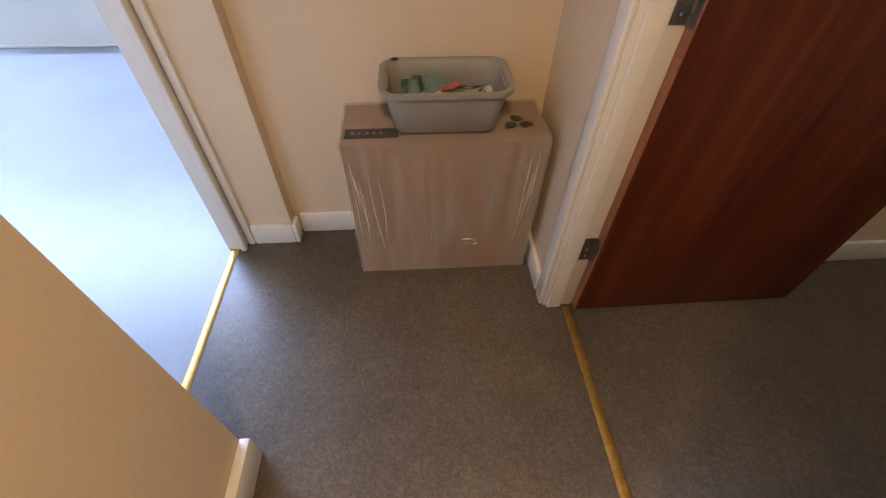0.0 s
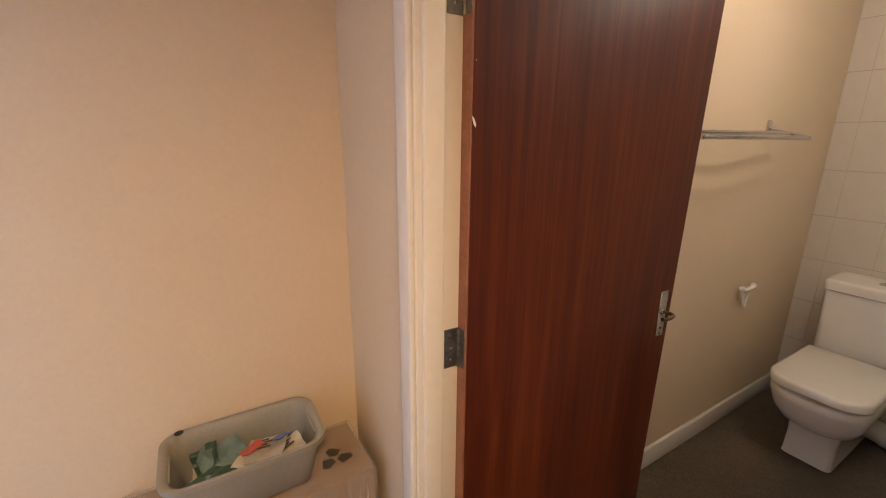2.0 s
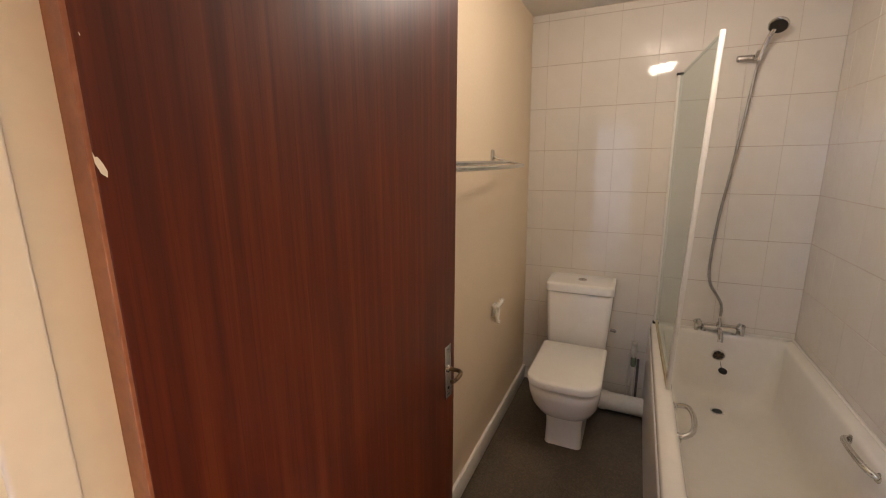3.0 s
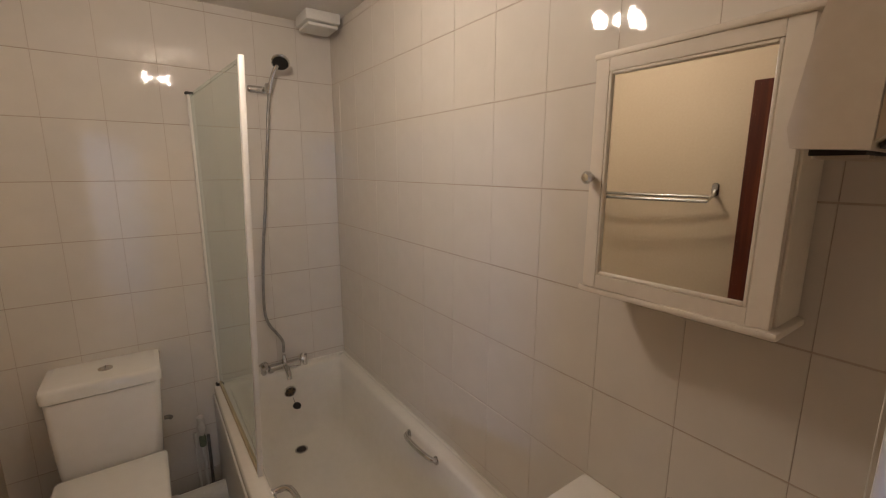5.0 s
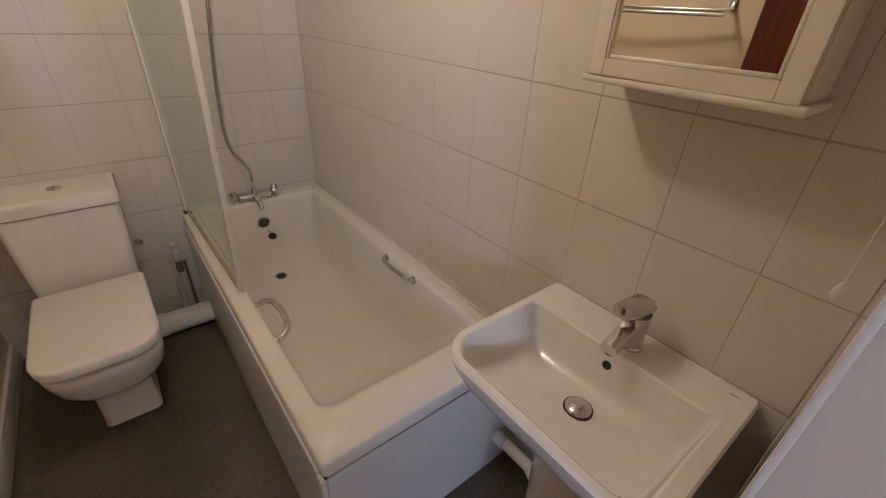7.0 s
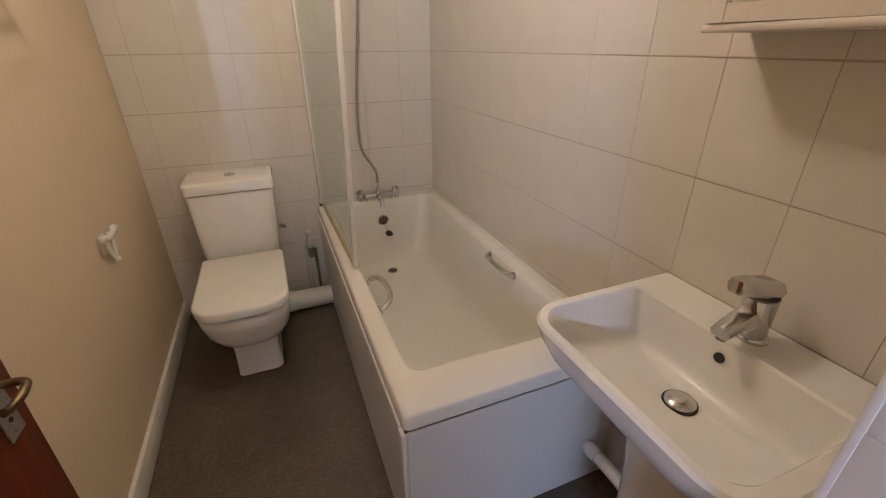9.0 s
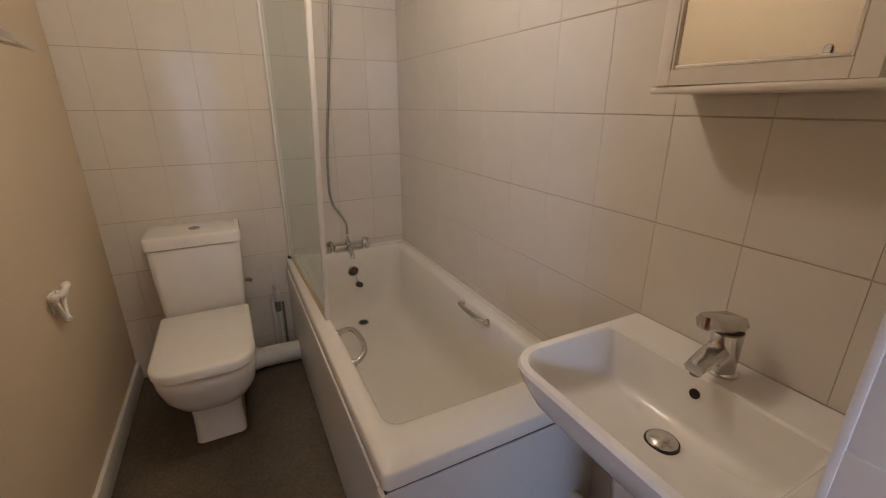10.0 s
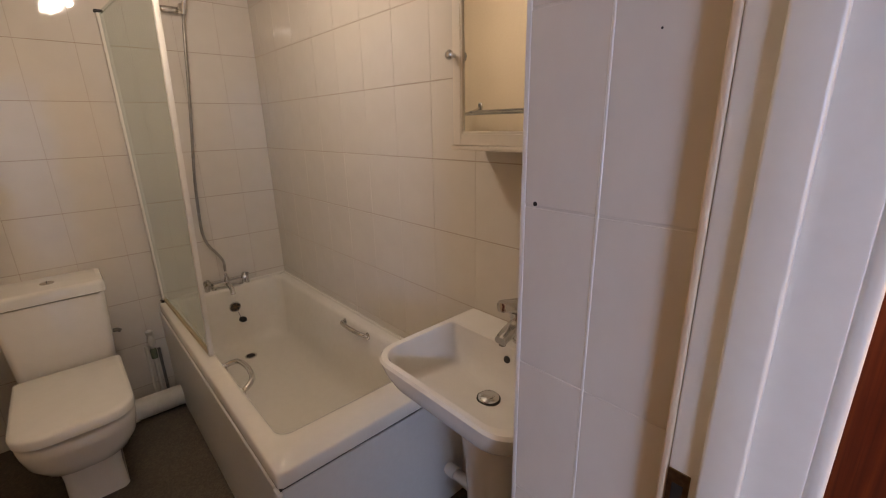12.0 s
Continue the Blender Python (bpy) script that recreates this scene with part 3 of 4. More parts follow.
def carton():
    x0, x1, y0, y1, h = END + 0.019, -0.042, -0.702, -0.066, 0.588
    c = thing("cardboard_box", "large brown cardboard box wrapped in clear film on the floor", "box", pose((x0 + x1) / 2, (y0 + y1) / 2, 0))
    a, b = (x1 - x0) / 2, (y1 - y0) / 2
    bm = bmesh.new()
    bmesh.ops.create_cube(bm, size=1)
    bmesh.ops.subdivide_edges(bm, edges=bm.edges[:], cuts=9, use_grid_fill=True)
    for v in bm.verts:
        k = v.co * 2
        v.co = Vector((k.x * a, k.y * b, (k.z + 1) / 2 * h))
        bulge = noise.noise(v.co * 4) * 0.004
        if abs(k.x) > 0.99:
            v.co.x += bulge + 0.004 * (1 - k.y ** 2) * k.x
    part("carton", bm, CARTON, c, "", 50)
    bm = bmesh.new()
    bmesh.ops.create_cube(bm, size=1)
    bmesh.ops.subdivide_edges(bm, edges=bm.edges[:], cuts=21, use_grid_fill=True)
    for v in bm.verts:
        k = v.co * 2
        v.co = Vector((k.x * (a + 0.007), k.y * (b + 0.006), 0.002 + (k.z + 1) / 2 * (h + 0.003)))
        if abs(k.x) > 0.99 or abs(k.y) > 0.99:
            r = noise.noise(Vector((k.x * 2, k.y * 9, k.z * 1.3))) * 0.006 * (1 - abs(k.z)) ** 0.3
            v.co += Vector((k.x if abs(k.x) > 0.99 else 0, k.y if abs(k.y) > 0.99 else 0, 0)) * max(r, -0.002)
    part("film_wrap", bm, FILM, c, "creased clear plastic wrapping film", 70)
    # tucked creases of film on the front face, pale to stand for their glints
    rng = random.Random(4)
    for k in range(16):
        side = -1 if k % 2 else 1
        yy = side * (b - 0.012 - 0.10 * rng.random() ** 1.5)
        z0, z1 = h - 0.03 - 0.1 * rng.random(), h - 0.18 - 0.3 * rng.random()
        pts = [(a + 0.010, yy, z0), (a + 0.012, yy - side * 0.012 * rng.random(), (z0 + z1) / 2), (a + 0.010, yy - side * 0.03 * rng.random(), z1)]
        part("crease", tube(curve_points(pts, 4), 0.0016, 5, radii=[0.0003 + 0.0011 * math.sin(math.pi * i / 8) for i in range(9)]), CREASE_GLINT, c)
    # short crinkles scattered over the face, highlights put into their pale colour
    for k in range(12):
        yy, zz = (rng.random() * 2 - 1) * (b - 0.06), 0.08 + (h - 0.12) * rng.random()
        dy, dz = (rng.random() - 0.5) * 0.05, (rng.random() - 0.5) * 0.06
        pts = [(a + 0.0105, yy, zz), (a + 0.0115, yy + dy * 0.4, zz + dz * 0.6), (a + 0.0105, yy + dy, zz + dz)]
        part("crease", tube(curve_points(pts, 4), 0.0008, 5, radii=[0.0002 + 0.0006 * math.sin(math.pi * i / 8) for i in range(9)]), CREASE_GLINT, c)
    # cluster of pale strands that draws a shiny smudge of light on the film
    for k in range(7):
        q = rng.random() * 6.3
        p0 = Vector((a + 0.011, 0.09 + 0.02 * math.cos(q), 0.155 + 0.014 * math.sin(q)))
        part("crease", tube(curve_points([p0, p0 + Vector((0.002, 0.012 * math.cos(q + 1), 0.008 * math.sin(q + 1))), p0 + Vector((0, 0.026 * math.cos(q + 1.4), 0.016 * math.sin(q + 1.4)))], 4), 0.002, 5, radii=[0.0004 + 0.002 * math.sin(math.pi * i / 8) for i in range(9)]), CREASE_GLINT, c)
    # print on the top
    tz = h + 0.0052
    lb = part("printed_band", box(a - 0.075, a - 0.025, -b + 0.012, -b + 0.175, tz, tz + 0.001), INK, c, "dark printed band with unreadable lettering")
    for k, w in enumerate((0.012, 0.008, 0.012, 0.01, 0.008)):
        part("letter_bar", box(a - 0.056, a - 0.044, -b + 0.03 + k * 0.022, -b + 0.03 + k * 0.022 + w, tz + 0.001, tz + 0.0016), CARTON, lb)
    for k, ang in enumerate((90, 210, 330)):
        cx, cy = a - 0.09 + 0.026 * math.sin(radians(ang)) * -1, b - 0.085 + 0.03 * math.cos(radians(ang))
        bm = loft([[(cx + 0.02 * math.cos(radians(ang + q)), cy + 0.023 * math.sin(radians(ang + q)), z) for q in (0, 100, 150, 230, 290)] for z in (tz, tz + 0.001)])
        part("printed_mark", bm, INK, c, "dark printed mark")
    return c


carton()


def bin_tub():
    cx, cy, z0, h = -0.163, -0.380, 0.597, 0.142
    t = thing("plastic_tub", "grey plastic tub full of rubbish on the cardboard box", "tub", pose(cx, cy, z0))
    outer = [(0.165, 0.300, 0.0, 0.03), (0.175, 0.310, 0.004, 0.035), (0.205, 0.352, h * 0.75, 0.045), (0.210, 0.358, h - 0.018, 0.045), (0.238, 0.388, h - 0.016, 0.055), (0.240, 0.390, h, 0.055), (0.226, 0.376, h + 0.002, 0.05), (0.206, 0.352, h - 0.006, 0.045), (0.196, 0.340, h * 0.6, 0.04), (0.165, 0.300, 0.006, 0.03)]
    part("body", loft([rrect(0, 0, w, d, r, z, 7) for w, d, z, r in outer]), GREYPLASTIC, t, "", 55)
    for sy in (-1, 1):
        part("rim_grip", box(-0.05, 0.05, sy * 0.178 - 0.008, sy * 0.178 + 0.008, h - 0.026, h - 0.017, 0.003), GREYPLASTIC, t)
    part("burn_mark", turned([(0.0006, 0), (0.012, 0.0008), (0.004, 0.002)], 9, pose(-0.106, -0.15, h + 0.0015)), DARK, t, "dark scorch on the rim")
    return t


bin_tub()


def crumpled(name, label, category, size, m, material, seed, amp=0.02, thick=0.0015):
    bm = bmesh.new()
    bmesh.ops.create_grid(bm, x_segments=14, y_segments=14, size=0.5)
    off = Vector((seed * 7.3, seed * 3.1, 0))
    for v in bm.verts:
        q = Vector((v.co.x * size[0], v.co.y * size[1], 0))
        v.co = q + Vector((noise.noise(q * 22 + off) * 0.01, noise.noise(q * 19 - off) * 0.01, amp * noise.noise(q * 16 + off) + amp * 0.6 * noise.noise(q * 40 - off)))
    r = bmesh.ops.solidify(bm, geom=bm.faces[:], thickness=thick)
    return tagged(new(name, finish(name, bm, material, 60)), label, category, "rubbish in the tub"), m


def rubbish():
    teal = surface("teal_cloth", (0.10, 0.155, 0.135), (0.19, 0.265, 0.235), 0.9, 12, 140, 0.4, 0.002)
    paper = surface("printed_paper", (0.42, 0.38, 0.30), (0.58, 0.54, 0.45), 0.7, 9, 60)
    green = surface("dark_green_wrapper", (0.02, 0.05, 0.04), (0.06, 0.11, 0.08), 0.35, 16, 90)
    red = surface("red_packet", (0.45, 0.06, 0.04), (0.58, 0.12, 0.08), 0.4, 9, 60)
    blue = surface("blue_packet", (0.05, 0.10, 0.30), (0.10, 0.17, 0.42), 0.4, 9, 60)
    base = Vector((-0.163, -0.380, 0.597))
    items = [
        ("rubbish_liner", "pale crumpled paper at the bottom of the tub", "paper", (0.135, 0.26), (0.0, 0.0, 0.052), (0, 0, 0), paper, 1, 0.018),
        ("cloth", "crumpled teal cloth among the rubbish", "cloth", (0.10, 0.11), (-0.015, -0.055, 0.092), (10, 14, 20), teal, 2, 0.026),
        ("wrapper", "dark green crumpled wrapper in the tub", "wrapper", (0.075, 0.12), (0.03, -0.075, 0.084), (-6, -8, 35), green, 3, 0.018),
        ("paper", "folded printed paper among the rubbish", "paper", (0.11, 0.10), (0.005, 0.05, 0.092), (8, -10, -18), paper, 4, 0.010),
        ("packet", "small red packet among the rubbish", "packet", (0.05, 0.05), (0.005, 0.015, 0.108), (15, -20, 20), red, 5, 0.008),
        ("packet", "small blue packet among the rubbish", "packet", (0.035, 0.06), (-0.015, 0.095, 0.100), (-12, -20, 40), blue, 6, 0.006),
        ("wrapper", "pale cream wrapper among the rubbish", "wrapper", (0.10, 0.07), (0.035, 0.02, 0.086), (-10, 8, 60), paper, 8, 0.014),
        ("wrapper", "dark crumpled bag at the tub's side", "wrapper", (0.07, 0.07), (-0.045, -0.095, 0.085), (20, 25, 10), green, 9, 0.02),
        ("paper", "torn printed paper with dark bars in the tub", "paper", (0.07, 0.075), (0.025, 0.105, 0.088), (16, -12, 10), paper, 7, 0.008),
    ]
    for name, label, cat, size, off, rot, mat, seed, amp in items:
        ob, _ = crumpled(name, label, cat, size, None, mat, seed, amp)
        p = base + Vector(off)
        ob.matrix_basis = pose(p.x, p.y, p.z, *rot)
        if name == "paper":
            for k in range(4):
                part("print_bar", box(-0.03 + k * 0.013, -0.024 + k * 0.013, -0.02, 0.005 + 0.01 * (k % 2), 0.009, 0.0105), INK, ob, "dark unreadable print")


rubbish()

# ---- bath, screen and shower ----
RIMZ = 0.556


def bath():
    b = thing("bath", "white acrylic bathtub against the tiled walls", "bath", pose(0, 0, 0))
    x0, x1, y0, y1 = 0.798, BX - 0.002, 0.957, BY - 0.002
    cx, cy, w, d = (x0 + x1) / 2, (y0 + y1) / 2, x1 - x0, y1 - y0

    def ring(ax, bx, ay, by, z, r, rs=None):
        return rrect((ax + bx) / 2, (ay + by) / 2, bx - ax, by - ay, r, z, 8, rs)
    rings = [ring(x0 + 0.014, x1 - 0.002, y0 + 0.014, y1, RIMZ - 0.05, 0.012), ring(x0, x1, y0, y1, RIMZ - 0.05, 0.018), ring(x0, x1, y0, y1, RIMZ - 0.008, 0.018), ring(x0 + 0.006, x1 - 0.003, y0 + 0.006, y1 - 0.003, RIMZ, 0.018),
             ring(0.852, 1.462, 1.085, 2.582, RIMZ + 0.001, 0.045), ring(0.862, 1.454, 1.10, 2.574, RIMZ - 0.004, 0.045), ring(0.870, 1.447, 1.125, 2.568, RIMZ - 0.02, 0.048),
             ring(0.880, 1.440, 1.20, 2.560, 0.42, 0.075), ring(0.893, 1.428, 1.305, 2.550, 0.30, 0.09), ring(0.906, 1.416, 1.375, 2.540, 0.235, 0.10), ring(0.928, 1.395, 1.445, 2.523, 0.195, 0.11), ring(0.965, 1.36, 1.53, 2.498, 0.174, 0.12), ring(1.02, 1.31, 1.64, 2.47, 0.165, 0.12), ring(1.12, 1.22, 1.95, 2.43, 0.160, 0.04)]
    part("tub", loft(rings, open_start=True), ACRYLIC, b, "", 62)
    PANEL = surface("bath_panel", (0.66, 0.64, 0.60), (0.73, 0.71, 0.67), 0.30, 2.0, 50, 0.05, 0.001)
    part("side_panel", box(x0 - 0.006, x0 + 0.004, y0 + 0.030, y1, 0.004, RIMZ - 0.056, 0.002, 1), PANEL, b, "white side panel")
    part("end_panel", box(x0 + 0.008, x1, y0 - 0.002, y0 + 0.008, 0.004, RIMZ - 0.056, 0.001, 1), PANEL, b, "white end panel")
    part("panel_corner", box(x0 - 0.009, x0 + 0.0075, y0 - 0.004, y0 + 0.0295, 0.0, RIMZ - 0.057, 0.005, 2), PANEL, b, "white corner strip, slightly bowed")
    # Discoloured brown, and darkened for the shade of the joint it fills.
    part("sealant", box(x0 + 0.001, x0 + 0.014, y0 + 0.02, y1, RIMZ - 0.062, RIMZ - 0.0495), surface("brown_sealant", (0.10, 0.065, 0.035), (0.24, 0.17, 0.10), 0.6, 6, 60), b, "discoloured strip, darkened for the shade under the rim")
    # Solid near-black strip; the shade under the rim is in its colour.
    part("gap", box(x0 + 0.003, x1, y0 + 0.002, y0 + 0.014, RIMZ - 0.062, RIMZ - 0.0495), DARK, b, "dark strip for the shade under the rim")
    part("wall_seal", tube([(x1 - 0.006, y0 + 0.01, RIMZ + 0.001), (x1 - 0.006, y1 - 0.01, RIMZ + 0.001)], 0.008, 6), ACRYLIC, b)
    part("wall_seal", tube([(x0 + 0.01, y1 - 0.006, RIMZ + 0.001), (x1 - 0.01, y1 - 0.006, RIMZ + 0.001)], 0.008, 6), ACRYLIC, b)
    wr = part("waste", turned([(0.034, 0.0), (0.034, 0.003), (0.028, 0.005), (0.024, 0.002)], 24, pose(1.160, 2.400, 0.161)), CHROME, b, "chrome waste ring")
    part("waste_hole", turned([(0.024, 0), (0.024, 0.0028)], 20, pose(1.160, 2.400, 0.162)), DARK, wr)
    ov = part("overflow", turned([(0.034, 0.0), (0.034, 0.005), (0.029, 0.010), (0.026, 0.006)], 24, pose(1.160, 2.560, 0.432, 94, 0, 0)), CHROME, b, "tarnished round overflow rim")
    part("overflow_hole", turned([(0.027, 0.0), (0.027, 0.0062)], 24, pose(1.160, 2.560, 0.432, 94, 0, 0)), DARK, ov, "dark overflow opening")
    for ang in (0, 60, 120):
        bar = box(-0.025, 0.025, -0.003, 0.003, 0.0055, 0.0085, 0.001, 1)
        bmesh.ops.transform(bar, matrix=pose(1.160, 2.560, 0.432, 94, 0, 0) @ pose(0, 0, 0, 0, 0, ang), verts=bar.verts)
        part("overflow_bar", bar, AGED, ov)
    part("chain", tube(curve_points([(1.170, 2.545, 0.40), (1.176, 2.540, 0.375), (1.183, 2.545, 0.352)], 5), 0.0018, 6), STEEL, b)
    part("plug", turned([(0.020, 0.0), (0.023, 0.004), (0.021, 0.012), (0.004, 0.014)], 18, pose(1.184, 2.530, 0.345, 20, 10, 0)), DARK, b, "black rubber plug on its chain")

    def grip(p, q, out, name_label):
        p, q, out = Vector(p), Vector(q), Vector(out)
        ctrl = [p - out * 0.25, p + out * 0.35, p.lerp(q, 0.14) + out * 0.9, p.lerp(q, 0.5) + out * 1.08, p.lerp(q, 0.86) + out * 0.9, q + out * 0.35, q - out * 0.25]
        g = part("grip_handle", tube(curve_points(ctrl, 7), 0.0105, 12), CHROME, b, name_label)
        for e in (p, q):
            part("escutcheon", turned([(0.019, 0), (0.018, 0.004), (0.012, 0.006)], 16, Matrix.Translation(e - out * 0.05) @ out.to_track_quat("Z", "Y").to_matrix().to_4x4()), CHROME, g)
    grip((0.872, 1.690, 0.535), (0.872, 1.470, 0.535), (0.052, 0, 0.022), "curved chrome grab handle on the rim")
    grip((1.445, 1.725, 0.525), (1.447, 1.515, 0.525), (-0.030, 0, 0.010), "curved chrome grab handle on the wall side")
    for ob in list(b.children) + [c for p in b.children for c in p.children]:
        for v in ob.data.vertices:
            # set a little out of square: the open corner stands in towards the wall
            v.co.x += 0.003 * max(0.0, (BY - v.co.y) / 1.67) * max(0.0, (x1 - v.co.x) / 0.715)
            v.co.y += 0.006 * max(0.0, (BY - v.co.y) / 1.67)
    return b


bath()


def shower_screen():
    x, y0, y1, z0, z1 = 0.828, 1.772, BY - 0.004, RIMZ + 0.012, 1.995
    s = thing("shower_screen", "glass shower screen with slim white frame on the bath rim", "shower screen", pose(x, y1, z0))
    L, H = y1 - y0, z1 - z0
    WHITE = surface("white_powder_coat", (0.72, 0.68, 0.60), (0.78, 0.74, 0.67), 0.35, 5, 60)
    part("wall_channel", box(-0.013, 0.013, -0.026, 0.0, 0.0, H, 0.003), WHITE, s)

    def skew(bm):
        # the free edge of the screen leans over the bath
        for v in bm.verts:
            v.co.x += (0.020 + 0.050 * v.co.z / H) * -v.co.y / L
        return bm
    part("outer_rail", skew(box(-0.009, 0.009, -L - 0.006, -L + 0.010, -0.004, H + 0.008, 0.003)), WHITE, s)
    part("top_rail", skew(box(-0.006, 0.006, -L + 0.0105, -0.0265, H - 0.008, H + 0.002, 0.002, 1)), SCREENGLASS, s)
    p = part("pane", skew(box(-0.003, 0.003, -L + 0.0105, -0.0265, 0.012, H - 0.0085)), SCREENGLASS, s, "faintly green, limescaled glass pane")
    p.visible_shadow = False
    part("seal", skew(box(-0.006, 0.006, -L + 0.0105, -0.0265, -0.011, 0.0115, 0.002, 1)), surface("yellowed_seal", (0.42, 0.32, 0.18), (0.55, 0.44, 0.28), 0.5, 8, 60), s, "yellowed rubber seal")
    part("hinge_cap", box(-0.020, 0.014, -0.030, -0.001, H + 0.0005, H + 0.012, 0.003), DARK, s, "dark plastic hinge cap")
    part("hinge_cap", box(-0.020, 0.014, -0.034, -0.001, -0.012, -0.0005, 0.003), DARK, s, "dark plastic hinge cap")
    return s


shower_screen()


def bath_tap():
    x, y, z = 1.150, 2.595, RIMZ - 0.020
    t = thing("bath_mixer_tap", "chrome bath shower mixer tap on the bath rim", "tap", pose(x, y, z))
    b = part("body", box(-0.085, 0.085, -0.022, 0.018, 0.030, 0.062, 0.010, 3), CHROME, t)
    for sx in (-1, 1):
        part("pillar", turned([(0.022, 0), (0.020, 0.006), (0.014, 0.012), (0.014, 0.038)], 18, pose(sx * 0.075, 0, 0)), CHROME, t)
        hd = part("handle", turned([(0.019, 0), (0.022, 0.008), (0.021, 0.034), (0.016, 0.042), (0.002, 0.044)], 8, pose(sx * 0.100, -0.004, 0.046, -18, sx * 18, 0)), CHROME, t)
        part("cap", turned([(0.010, 0), (0.009, 0.003)], 12, pose(sx * 0.1138, -0.0178, 0.0860, -18, sx * 18, 0)), STEEL, hd)
        part("handle_lever", box(sx * 0.112 - 0.012, sx * 0.112 + 0.012, -0.016, 0.010, 0.018, 0.062, 0.006, 2), CHROME, t)
    part("spout", tube(curve_points([(0, -0.015, 0.044), (0, -0.05, 0.040), (0.0, -0.082, 0.022), (0.0, -0.090, -0.004)], 6), 0.014, 14), CHROME, t)
    part("diverter", turned([(0.015, 0), (0.014, 0.02), (0.008, 0.028), (0.008, 0.045)], 16, pose(0, 0, 0.060)), CHROME, t)
    return t


bath_tap()


def shower_set():
    y = 2.600
    t = thing("shower_handset", "chrome hand shower with metal hose in a wall holder", "shower head", pose(0, 0, 0))
    ctrl = [(1.152, 2.600, 0.655), (1.150, 2.598, 0.72), (1.122, 2.594, 0.775), (1.085, 2.590, 0.835), (1.068, 2.588, 0.91), (1.070, 2.588, 1.05), (1.084, 2.589, 1.24), (1.112, 2.590, 1.48), (1.140, 2.592, 1.74), (1.160, 2.590, 1.95), (1.168, 2.575, 2.035)]
    pts = curve_points(ctrl, 12)
    part("hose", tube(pts, 0.0075, 10, radii=[0.0072 + 0.0006 * (i % 2) for i in range(len(pts))]), surface("hose_metal", (0.30, 0.28, 0.25), (0.48, 0.46, 0.42), 0.3, 40, 200, 0.3, 0.001, metal=1.0), t, "ribbed metal hose")
    hold = part("wall_bracket", box(1.075, 1.165, 2.604, BY - 0.003, 2.032, 2.066, 0.012, 3), CHROME, t, "chrome wall bracket")
    part("clip", turned([(0.017, -0.02), (0.020, 0.0), (0.017, 0.022)], 16, pose(1.168, 2.590, 2.052, -18, 10, 0)), CHROME, hold)
    part("handle", tube(curve_points([(1.168, 2.578, 2.030), (1.176, 2.568, 2.075), (1.190, 2.552, 2.125), (1.205, 2.535, 2.160)], 5), 0.011, 12), CHROME, t)
    part("head", turned([(0.012, 0.03), (0.030, 0.022), (0.042, 0.008), (0.043, 0.0), (0.038, -0.004)], 24, pose(1.216, 2.520, 2.168, -38, 14, 0)), CHROME, t)
    part("spray_face", turned([(0.037, -0.006), (0.037, -0.0035)], 24, pose(1.216, 2.520, 2.168, -38, 14, 0)), DARK, t, "dark spray plate")
    return t


shower_set()

# ---- toilet ----


